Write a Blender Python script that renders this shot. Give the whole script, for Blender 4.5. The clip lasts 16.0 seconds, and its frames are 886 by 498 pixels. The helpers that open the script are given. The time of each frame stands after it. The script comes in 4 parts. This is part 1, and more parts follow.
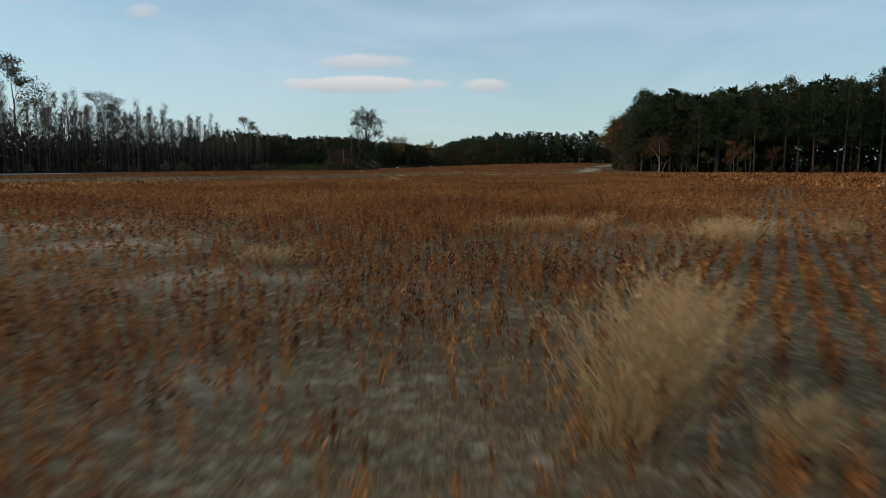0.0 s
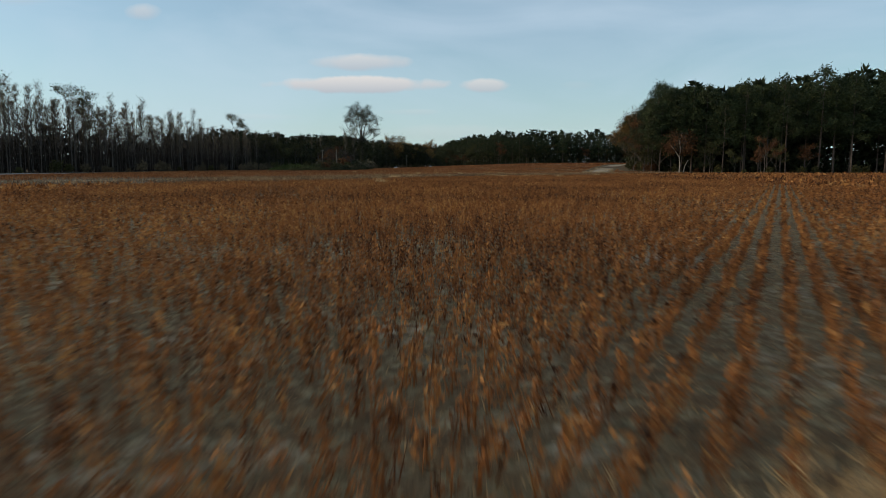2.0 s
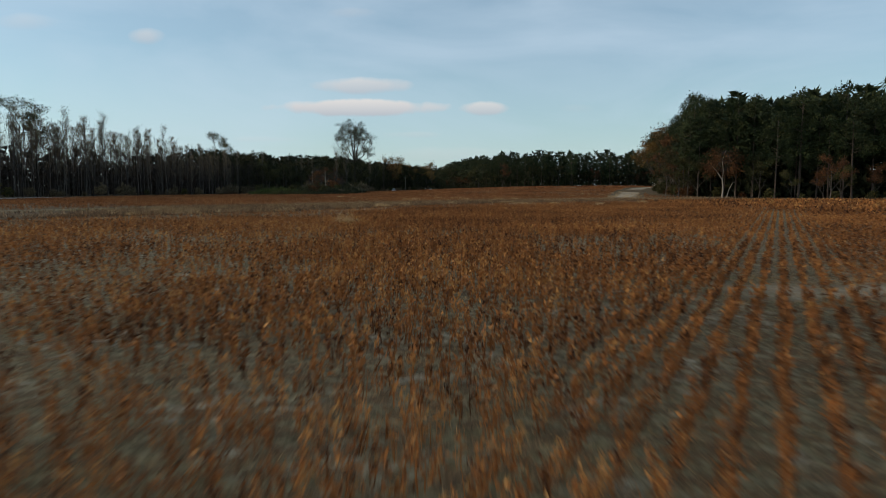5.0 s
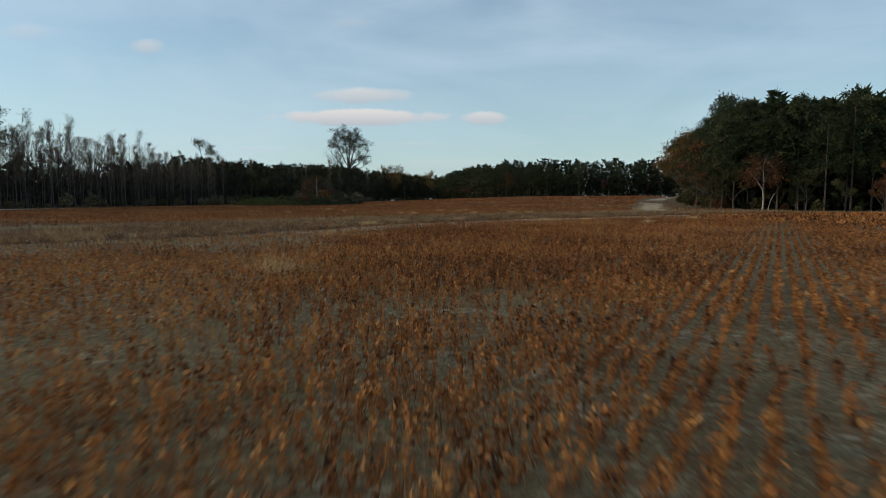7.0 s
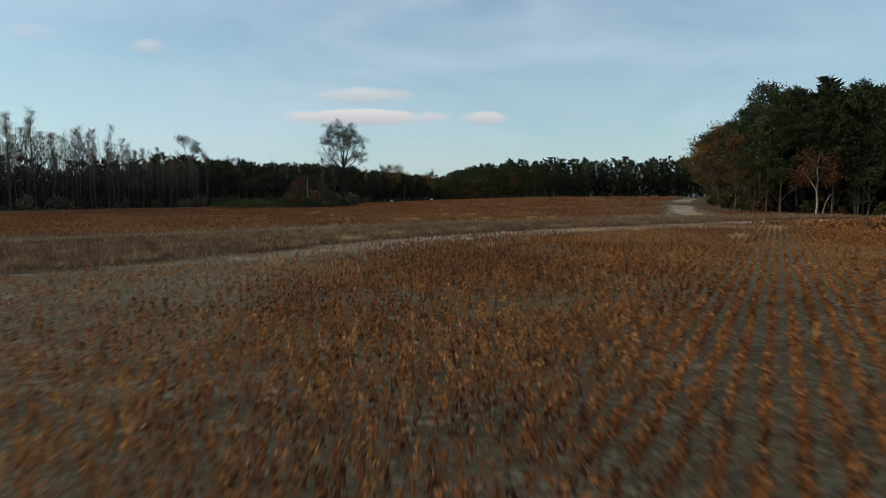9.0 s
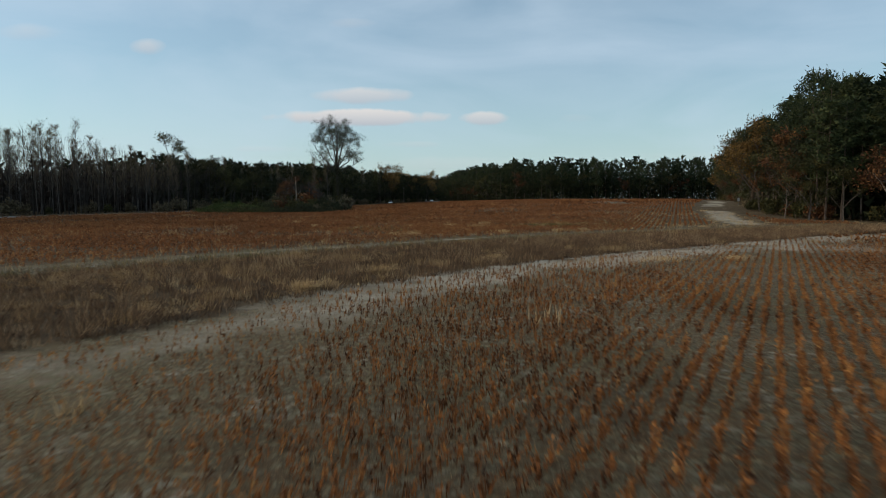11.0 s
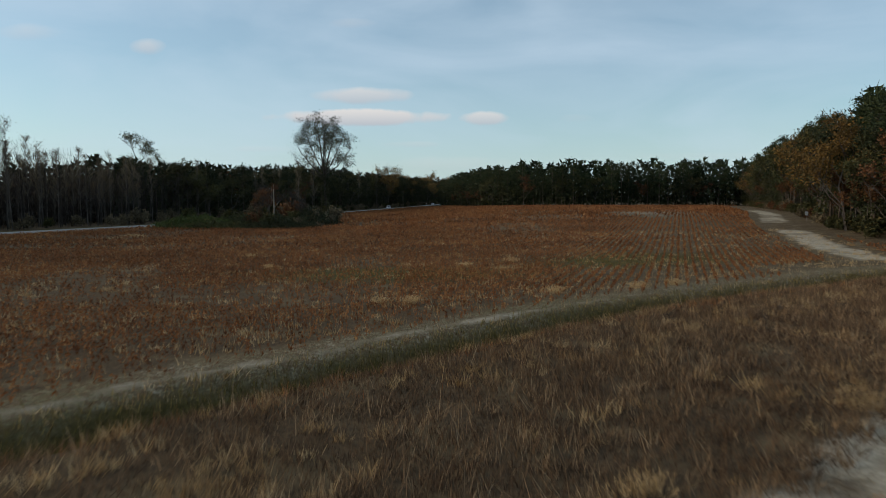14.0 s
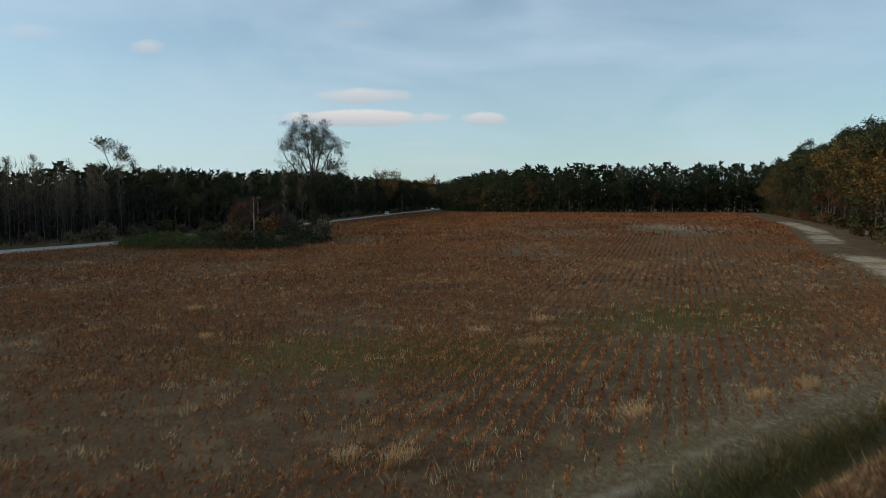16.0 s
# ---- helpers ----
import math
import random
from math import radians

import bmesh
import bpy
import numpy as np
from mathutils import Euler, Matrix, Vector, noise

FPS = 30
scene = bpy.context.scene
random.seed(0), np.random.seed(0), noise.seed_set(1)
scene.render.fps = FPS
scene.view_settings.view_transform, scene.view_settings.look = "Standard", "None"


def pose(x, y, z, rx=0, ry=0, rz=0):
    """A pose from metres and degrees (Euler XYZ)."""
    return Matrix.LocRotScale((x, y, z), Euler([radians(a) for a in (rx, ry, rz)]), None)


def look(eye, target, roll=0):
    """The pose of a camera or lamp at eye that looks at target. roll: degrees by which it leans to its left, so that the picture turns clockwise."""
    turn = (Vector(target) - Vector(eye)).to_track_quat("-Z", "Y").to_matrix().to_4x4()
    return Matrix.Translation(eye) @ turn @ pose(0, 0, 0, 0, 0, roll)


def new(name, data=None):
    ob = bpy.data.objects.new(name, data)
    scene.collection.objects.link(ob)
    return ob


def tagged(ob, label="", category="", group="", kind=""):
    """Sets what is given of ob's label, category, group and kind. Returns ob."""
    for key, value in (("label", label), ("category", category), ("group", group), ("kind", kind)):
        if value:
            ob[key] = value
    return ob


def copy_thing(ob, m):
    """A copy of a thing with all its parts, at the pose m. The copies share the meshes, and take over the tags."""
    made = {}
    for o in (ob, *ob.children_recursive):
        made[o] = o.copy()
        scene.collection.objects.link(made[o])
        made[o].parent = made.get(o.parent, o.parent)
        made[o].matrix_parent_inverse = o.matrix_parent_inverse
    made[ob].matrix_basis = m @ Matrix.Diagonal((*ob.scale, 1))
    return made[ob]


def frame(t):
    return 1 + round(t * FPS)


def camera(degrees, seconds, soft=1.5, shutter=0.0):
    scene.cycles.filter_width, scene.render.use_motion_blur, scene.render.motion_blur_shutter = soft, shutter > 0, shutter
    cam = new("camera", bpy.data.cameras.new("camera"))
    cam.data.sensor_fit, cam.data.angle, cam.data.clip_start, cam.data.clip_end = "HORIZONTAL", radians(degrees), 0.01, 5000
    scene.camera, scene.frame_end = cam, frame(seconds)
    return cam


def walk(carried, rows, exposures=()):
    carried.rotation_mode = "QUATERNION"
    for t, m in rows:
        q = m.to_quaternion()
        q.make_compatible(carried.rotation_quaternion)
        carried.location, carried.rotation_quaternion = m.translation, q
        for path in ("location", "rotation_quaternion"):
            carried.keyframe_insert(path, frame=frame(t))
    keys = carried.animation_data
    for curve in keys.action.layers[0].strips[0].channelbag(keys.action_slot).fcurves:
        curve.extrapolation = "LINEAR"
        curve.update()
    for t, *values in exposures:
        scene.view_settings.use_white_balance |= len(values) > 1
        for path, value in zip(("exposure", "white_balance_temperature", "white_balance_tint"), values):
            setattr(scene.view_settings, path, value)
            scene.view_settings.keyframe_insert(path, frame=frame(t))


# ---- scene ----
# Camera: a drone that flies low over the field at about 9 m/s, lifts its gaze and climbs.
cam = camera(68.0, 16.0, soft=0.8, shutter=0.5)
PATH = [
    (0.0, pose(0.000, 0.000, 2.175, 82.801, 0, 0)),
    (0.5, pose(0.075, 4.539, 2.108, 82.801, 0, 0)),
    (1.0, pose(0.130, 9.083, 2.044, 82.801, 0, 0)),
    (1.5, pose(0.153, 13.649, 2.011, 82.801, 0, 0)),
    (2.0, pose(0.150, 18.254, 2.047, 82.801, 0, 0)),
    (2.5, pose(0.099, 22.914, 2.138, 82.801, 0, 0)),
    (3.0, pose(0.032, 27.644, 2.238, 83.001, 0, 0)),
    (3.5, pose(-0.029, 32.436, 2.310, 83.373, 0, 0)),
    (4.0, pose(-0.098, 37.264, 2.352, 83.780, 0, 0)),
    (6.5, pose(-0.655, 61.439, 2.718, 85.523, 0, 0)),
    (7.0, pose(-0.848, 66.227, 2.822, 85.523, 0, 0)),
    (7.5, pose(-1.049, 70.989, 2.906, 85.523, 0, 0)),
    (8.0, pose(-1.250, 75.725, 2.984, 85.523, 0, 0)),
    (8.5, pose(-1.451, 80.440, 3.064, 85.523, 0, 0)),
    (9.0, pose(-1.648, 85.143, 3.177, 85.523, 0, 0)),
    (11.5, pose(-2.580, 108.607, 4.370, 85.523, 0, 0)),
    (12.0, pose(-2.774, 113.290, 4.678, 85.523, 0, 0)),
    (12.5, pose(-2.959, 117.982, 5.086, 85.523, 0, 0)),
    (13.0, pose(-3.141, 122.669, 5.623, 85.523, 0, 0)),
    (13.5, pose(-3.306, 127.314, 6.173, 85.523, 0, 0)),
    (14.0, pose(-3.466, 131.922, 6.763, 85.523, 0, 0)),
    (14.5, pose(-3.623, 136.499, 7.430, 85.523, 0, 0)),
    (15.0, pose(-3.773, 141.024, 8.115, 85.523, 0, 0)),
    (15.5, pose(-3.880, 145.513, 8.791, 85.580, 0, 0)),
    (16.0, pose(-3.957, 150.000, 9.542, 85.580, 0, 0)),
]
walk(cam, PATH)

# ---------------------------------------------------------------- light
SUN_ELEV, SUN_ROT = radians(18), radians(-86)   # low veiled sun over the woods across the road
world = bpy.data.worlds.new("evening_sky")
scene.world = world
world.use_nodes = True
wt = world.node_tree
for n in list(wt.nodes):
    wt.nodes.remove(n)


def wmath(op, a, b=None, clamp=False):
    n = wt.nodes.new("ShaderNodeMath")
    n.operation, n.use_clamp = op, clamp
    for i, v in enumerate((a, b)):
        if v is None:
            continue
        if isinstance(v, (int, float)):
            n.inputs[i].default_value = v
        else:
            wt.links.new(v, n.inputs[i])
    return n.outputs[0]


def wmix(fac, a, b):
    n = wt.nodes.new("ShaderNodeMix")
    n.data_type = "RGBA"
    for sock, v in ((n.inputs[0], fac), (n.inputs[6], a), (n.inputs[7], b)):
        if isinstance(v, (int, float)):
            sock.default_value = v
        elif isinstance(v, tuple):
            sock.default_value = (*v, 1)
        else:
            wt.links.new(v, sock)
    return n.outputs[2]


sky = wt.nodes.new("ShaderNodeTexSky")
sky.sky_type, sky.sun_disc = "NISHITA", False
sky.sun_elevation, sky.sun_rotation = SUN_ELEV, SUN_ROT
sky.air_density, sky.dust_density, sky.ozone_density = 1.0, 0.6, 2.0
SKY_GAIN = 0.10
scaled = wt.nodes.new("ShaderNodeVectorMath")
scaled.operation = "SCALE"
tinted = wt.nodes.new("ShaderNodeVectorMath")
tinted.operation = "MULTIPLY"
tinted.inputs[1].default_value = (0.85, 1.04, 1.02)
wt.links.new(sky.outputs[0], tinted.inputs[0])
wt.links.new(tinted.outputs[0], scaled.inputs[0])
scaled.inputs["Scale"].default_value = SKY_GAIN
coord = wt.nodes.new("ShaderNodeTexCoord")
sep = wt.nodes.new("ShaderNodeSeparateXYZ")
wt.links.new(coord.outputs["Generated"], sep.inputs[0])
ahead = wmath("MAXIMUM", sep.outputs[1], 0.02)
u = wmath("DIVIDE", sep.outputs[0], ahead)
v = wmath("DIVIDE", sep.outputs[2], ahead)
# thin high cirrus, drawn out sideways
plane = wt.nodes.new("ShaderNodeMapping")
plane.inputs["Scale"].default_value = (1.5, 1.5, 5.0)
plane.inputs["Rotation"].default_value = (0, radians(-14), 0)
wt.links.new(coord.outputs["Generated"], plane.inputs[0])
cirrus = wt.nodes.new("ShaderNodeTexNoise")
cirrus.inputs["Scale"].default_value, cirrus.inputs["Detail"].default_value = 1.6, 6
cirrus.inputs["Distortion"].default_value = 0.6
wt.links.new(plane.outputs[0], cirrus.inputs["Vector"])
thin = wmath("MULTIPLY", wmath("SUBTRACT", cirrus.outputs["Fac"], 0.40, True), 2.6, True)
thin = wmath("ADD", wmath("ADD", wmath("MULTIPLY", thin, 0.48), 0.20), wmath("MULTIPLY", wmath("ADD", wmath("MULTIPLY", sep.outputs[0], -0.15), wmath("ADD", wmath("MULTIPLY", sep.outputs[2], 0.35), 0.08), True), 0.75), True)
haze = wmath("MULTIPLY", wmath("SUBTRACT", 1.0, wmath("MULTIPLY", wmath("ABSOLUTE", sep.outputs[2]), 5.0), True), 0.5)
colour = wmix(thin, scaled.outputs[0], (0.465, 0.573, 0.680))
colour = wmix(haze, colour, (0.445, 0.570, 0.630))
# small flat evening clouds: u, v of the middle, half width, half height, strength
ragged = wt.nodes.new("ShaderNodeTexNoise")
ragged.inputs["Scale"].default_value, ragged.inputs["Detail"].default_value = 20, 6
wt.links.new(coord.outputs["Generated"], ragged.inputs["Vector"])
wob = wmath("MULTIPLY", wmath("SUBTRACT", ragged.outputs["Fac"], 0.48), 1.9)
CLOUDS = [(-0.125, 0.120, 0.128, 0.0105, 1.0), (-0.120, 0.153, 0.075, 0.0105, 0.75), (0.057, 0.119, 0.036, 0.0085, 0.8),
          (-0.440, 0.224, 0.026, 0.0100, 0.55), (-0.135, 0.259, 0.035, 0.006, 0.3), (-0.05, 0.080, 0.04, 0.004, 0.3),
          (-0.26, 0.073, 0.05, 0.0045, 0.3), (0.02, 0.050, 0.12, 0.010, 0.3), (0.42, 0.062, 0.13, 0.005, 0.22),
          (0.20, 0.119, 0.025, 0.005, 0.2), (-0.62, 0.245, 0.05, 0.010, 0.35)]
for cu, cv, hw, hh, power in CLOUDS:
    du = wmath("DIVIDE", wmath("SUBTRACT", u, cu), hw * 1.12)
    dv = wmath("DIVIDE", wmath("SUBTRACT", v, cv), hh * 1.25)
    body = wmath("SUBTRACT", 1.0, wmath("ADD", wmath("MULTIPLY", du, du), wmath("MULTIPLY", dv, dv)))
    mask = wmath("MULTIPLY", wmath("ADD", body, wob), 1.8 * power, True)
    lit = wmath("ADD", wmath("MULTIPLY", dv, 0.45), 0.6, True)
    tone = wmix(lit, (0.34, 0.38, 0.44), (0.64, 0.61, 0.59))
    colour = wmix(wmath("MULTIPLY", mask, power * 0.9), colour, tone)
back = wt.nodes.new("ShaderNodeBackground")
back.inputs["Strength"].default_value = 1.0
wt.links.new(colour, back.inputs[0])
wout = wt.nodes.new("ShaderNodeOutputWorld")
wt.links.new(back.outputs[0], wout.inputs[0])

sun_data = bpy.data.lights.new("sun", "SUN")
sun_data.energy, sun_data.angle, sun_data.color = 2.1, radians(18), (1.0, 0.80, 0.56)
sun = new("sun", sun_data)
az = SUN_ROT
sun_way = Vector((math.sin(az) * math.cos(SUN_ELEV), math.cos(az) * math.cos(SUN_ELEV), math.sin(SUN_ELEV)))
sun.matrix_world = look(sun_way * 100, (0, 0, 0))
scene.view_settings.exposure = 0.27


# ---------------------------------------------------------------- materials
class Mat:
    """Small node builder for one material."""

    def __init__(self, name, rough=0.85, spec=0.25):
        self.m = bpy.data.materials.new(name)
        self.m.use_nodes = True
        self.t = self.m.node_tree
        self.b = next(n for n in self.t.nodes if n.type == "BSDF_PRINCIPLED")
        self.b.inputs["Roughness"].default_value = rough
        self.b.inputs["Specular IOR Level"].default_value = spec

    def node(self, kind):
        return self.t.nodes.new(kind)

    def link(self, a, b):
        self.t.links.new(a, b)

    def put(self, sock, v):
        if isinstance(v, (int, float)):
            sock.default_value = v
        elif isinstance(v, tuple):
            sock.default_value = (*v, 1) if len(v) == 3 else v
        else:
            self.link(v, sock)

    def pos(self):
        return self.node("ShaderNodeNewGeometry").outputs["Position"]

    def noise(self, scale, detail=4, rough=0.55, vec=None, stretch=None, distortion=0.0):
        n = self.node("ShaderNodeTexNoise")
        n.inputs["Scale"].default_value, n.inputs["Detail"].default_value = scale, detail
        n.inputs["Roughness"].default_value, n.inputs["Distortion"].default_value = rough, distortion
        vec = vec if vec is not None else self.pos()
        if stretch:
            mp = self.node("ShaderNodeMapping")
            mp.inputs["Rotation"].default_value = (0, 0, stretch[3]) if len(stretch) > 3 else (0, 0, 0)
            mp.inputs["Scale"].default_value = stretch[:3]
            self.link(vec, mp.inputs[0])
            vec = mp.outputs[0]
        self.link(vec, n.inputs["Vector"])
        return n.outputs["Fac"]

    def ramp(self, fac, lo, hi, a=0.0, b=1.0):
        n = self.node("ShaderNodeMapRange")
        n.clamp = True
        self.put(n.inputs[0], fac)
        for i, x in enumerate((lo, hi, a, b)):
            n.inputs[i + 1].default_value = x
        return n.outputs[0]

    def math(self, op, a, b=0.0):
        n = self.node("ShaderNodeMath")
        n.operation = op
        self.put(n.inputs[0], a), self.put(n.inputs[1], b)
        return n.outputs[0]

    def mix(self, fac, a, b):
        n = self.node("ShaderNodeMix")
        n.data_type = "RGBA"
        self.put(n.inputs[0], fac), self.put(n.inputs[6], a), self.put(n.inputs[7], b)
        return n.outputs[2]

    def attr(self, name):
        n = self.node("ShaderNodeAttribute")
        n.attribute_name = name
        return n

    def bump(self, height, strength=0.4, dist=0.05):
        n = self.node("ShaderNodeBump")
        n.inputs["Strength"].default_value, n.inputs["Distance"].default_value = strength, dist
        self.link(height, n.inputs["Height"])
        self.link(n.outputs[0], self.b.inputs["Normal"])

    def done(self, colour):
        self.put(self.b.inputs["Base Color"], colour)
        return self.m


def leaf_material(name, a, b, c, rough=0.8, glow=0.25):
    """Foliage that varies by plant or clump (attribute tint) and by object."""
    k = Mat(name, rough, 0.2)
    tint = k.attr("tint").outputs["Fac"]
    info = k.node("ShaderNodeObjectInfo").outputs["Random"]
    base = k.mix(k.ramp(tint, 0.0, 0.6), a, b)
    base = k.mix(k.ramp(tint, 0.6, 1.0), base, c)
    patch = k.noise(0.035, 2)
    mixed = k.node("ShaderNodeHueSaturation")
    k.link(k.ramp(k.math("ADD", k.math("MULTIPLY", info, 0.6), k.math("MULTIPLY", patch, 0.6)), 0.15, 0.95, 0.7, 1.3), mixed.inputs["Value"])
    mixed.inputs["Saturation"].default_value = 1.0
    k.link(base, mixed.inputs["Color"])
    k.put(k.b.inputs["Base Color"], mixed.outputs[0])
    if glow:
        trans = k.node("ShaderNodeBsdfTranslucent")
        k.link(mixed.outputs[0], trans.inputs[0])
        blend = k.node("ShaderNodeMixShader")
        blend.inputs[0].default_value = glow
        out = next(n for n in k.t.nodes if n.type == "OUTPUT_MATERIAL")
        k.link(k.b.outputs[0], blend.inputs[1]), k.link(trans.outputs[0], blend.inputs[2])
        k.link(blend.outputs[0], out.inputs[0])
    return k.m


def bark_material(name, a, b):
    k = Mat(name, 0.9, 0.15)
    f = k.noise(3.0, 5, stretch=(1, 1, 0.25))
    k.bump(k.noise(9.0, 4, stretch=(1, 1, 0.2)), 0.6, 0.04)
    return k.done(k.mix(k.ramp(f, 0.3, 0.7), a, b))


SOY = leaf_material("dry_soybean", (0.055, 0.022, 0.010), (0.330, 0.130, 0.038), (0.52, 0.270, 0.090))
SOY_FAR = leaf_material("dry_soybean_thin", (0.080, 0.032, 0.013), (0.25, 0.096, 0.032), (0.40, 0.22, 0.090))
BLOND = leaf_material("blond_grass", (0.26, 0.16, 0.075), (0.44, 0.30, 0.145), (0.56, 0.42, 0.24))
WEED = leaf_material("brown_weeds", (0.050, 0.030, 0.018), (0.20, 0.122, 0.066), (0.44, 0.31, 0.18))
GREEN = leaf_material("ditch_grass", (0.052, 0.039, 0.010), (0.125, 0.098, 0.024), (0.29, 0.20, 0.066))
PINE = leaf_material("pine_needles", (0.012, 0.021, 0.009), (0.028, 0.041, 0.015), (0.058, 0.064, 0.022), glow=0.08)
# evergreen colour, taken darker to carry the shade deep in the woods
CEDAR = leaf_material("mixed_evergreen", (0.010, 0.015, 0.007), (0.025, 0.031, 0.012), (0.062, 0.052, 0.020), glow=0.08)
OLIVE = leaf_material("olive_leaves", (0.022, 0.026, 0.010), (0.046, 0.047, 0.016), (0.092, 0.072, 0.022), glow=0.12)
RUST = leaf_material("rust_leaves", (0.042, 0.018, 0.009), (0.088, 0.038, 0.015), (0.150, 0.072, 0.024), glow=0.12)
GOLD = leaf_material("gold_leaves", (0.065, 0.040, 0.012), (0.135, 0.080, 0.022), (0.23, 0.13, 0.032), glow=0.15)
GREY_LEAF = leaf_material("withered_leaves", (0.060, 0.048, 0.034), (0.110, 0.088, 0.055), (0.20, 0.16, 0.09))
# brush brown, lowered so the colour carries the deep shade of the bare woods
BROWN_SHADED = leaf_material("shade_darkened_brush", (0.017, 0.014, 0.012), (0.036, 0.030, 0.026), (0.080, 0.066, 0.052), glow=0.1)
VINE = leaf_material("green_vines", (0.030, 0.045, 0.012), (0.065, 0.090, 0.022), (0.12, 0.13, 0.035))
BARK_PINE = bark_material("pine_bark", (0.045, 0.034, 0.028), (0.115, 0.090, 0.072))
BARK_GREY = bark_material("grey_bark", (0.040, 0.034, 0.030), (0.105, 0.092, 0.082))
BARK_DARK = bark_material("dark_bark", (0.030, 0.025, 0.022), (0.075, 0.065, 0.055))
BARK_PALE = bark_material("pale_bark", (0.22, 0.19, 0.155), (0.42, 0.37, 0.31))
BARK_POPLAR = bark_material("pale_grey_bark", (0.045, 0.040, 0.036), (0.135, 0.12, 0.107))
POLE_WOOD = bark_material("weathered_pole", (0.16, 0.13, 0.10), (0.30, 0.26, 0.21))


def ground_material():
    k = Mat("field_soil", 0.95, 0.1)
    cover = k.attr("cover")
    split = k.node("ShaderNodeSeparateColor")
    k.link(cover.outputs["Color"], split.inputs[0])
    pale, green, weedy = split.outputs[0], split.outputs[1], split.outputs[2]
    big, mid, fine, grit = k.noise(0.09, 4), k.noise(0.6, 5, 0.6), k.noise(5.0, 5, 0.65), k.noise(38.0, 3, 0.7)
    soil = k.mix(k.ramp(k.noise(9.0, 5, 0.7), 0.40, 0.62), (0.068, 0.055, 0.031), (0.265, 0.228, 0.140))
    soil = k.mix(k.math("MULTIPLY", k.math("MULTIPLY", k.ramp(mid, 0.50, 0.66), k.ramp(k.noise(3.2, 5, 0.7), 0.46, 0.60)), 0.9), soil, (0.43, 0.39, 0.30))
    soil = k.mix(k.math("MULTIPLY", k.ramp(big, 0.47, 0.62), 0.45), soil, (0.125, 0.115, 0.052))
    litter = k.mix(k.ramp(grit, 0.42, 0.60), (0.040, 0.025, 0.014), (0.22, 0.138, 0.072))
    soil = k.mix(k.math("MULTIPLY", k.ramp(k.noise(3.6, 6, 0.8), 0.45, 0.55), 0.9), soil, litter)
    sand = k.mix(k.ramp(fine, 0.3, 0.7), (0.25, 0.212, 0.152), (0.47, 0.412, 0.315))
    sand = k.mix(k.math("MULTIPLY", k.ramp(k.noise(1.2, 4), 0.52, 0.66), 0.6), sand, (0.20, 0.165, 0.115))
    grass = k.mix(k.ramp(fine, 0.3, 0.7), (0.040, 0.034, 0.011), (0.105, 0.085, 0.028))
    brown = k.mix(k.ramp(fine, 0.3, 0.7), (0.040, 0.028, 0.017), (0.130, 0.088, 0.048))
    brown = k.mix(k.math("MULTIPLY", k.ramp(k.noise(0.35, 4), 0.52, 0.66), 0.5), brown, (0.19, 0.145, 0.08))
    jitter = k.math("MULTIPLY", k.math("SUBTRACT", k.noise(0.45, 5, 0.7), 0.5), 1.1)

    def zone(s):
        return k.ramp(k.math("ADD", s, k.math("MULTIPLY", jitter, k.ramp(s, 0.0, 0.3))), 0.28, 0.72)

    col = k.mix(zone(weedy), soil, brown)
    col = k.mix(zone(green), col, grass)
    col = k.mix(zone(pale), col, sand)
    h = k.math("ADD", k.math("MULTIPLY", fine, 0.7), k.math("MULTIPLY", grit, 0.3))
    k.bump(h, 1.0, 0.14)
    return k.done(col)


def plain(name, a, b, scale=6.0, rough=0.7, spec=0.3, metal=0.0):
    k = Mat(name, rough, spec)
    k.b.inputs["Metallic"].default_value = metal
    f = k.noise(scale, 5)
    k.bump(k.noise(scale * 6, 3), 0.15, 0.01)
    return k.done(k.mix(k.ramp(f, 0.3, 0.7), a, b))


SOIL = ground_material()
ASPHALT = plain("worn_asphalt", (0.17, 0.165, 0.155), (0.30, 0.29, 0.27), 1.5, 0.9, 0.2)
LINE_PAINT = plain("road_line", (0.55, 0.54, 0.50), (0.75, 0.74, 0.70), 8, 0.7)
CAR_WHITE = plain("white_car_paint", (0.72, 0.73, 0.74), (0.80, 0.80, 0.80), 2, 0.25, 0.6)
CAR_GLASS = plain("dark_car_glass", (0.015, 0.017, 0.02), (0.025, 0.027, 0.03), 2, 0.05, 0.8)
TYRE = plain("tyre_rubber", (0.015, 0.015, 0.015), (0.03, 0.03, 0.03), 10, 0.9)
RIM = plain("wheel_rim", (0.35, 0.35, 0.36), (0.5, 0.5, 0.5), 5, 0.35, 0.5, 1.0)
LAMP_RED = plain("red_lamp", (0.30, 0.02, 0.02), (0.40, 0.03, 0.02), 5, 0.2)
LAMP_CLEAR = plain("clear_lamp", (0.6, 0.6, 0.58), (0.7, 0.7, 0.68), 5, 0.15)
SIGN_WHITE = plain("white_sheet_metal", (0.66, 0.66, 0.64), (0.80, 0.80, 0.78), 3, 0.5)
IRON = plain("grey_hardware", (0.12, 0.12, 0.12), (0.2, 0.2, 0.2), 8, 0.6)
GLASSY = plain("glazed_porcelain", (0.35, 0.34, 0.33), (0.5, 0.5, 0.5), 8, 0.2)

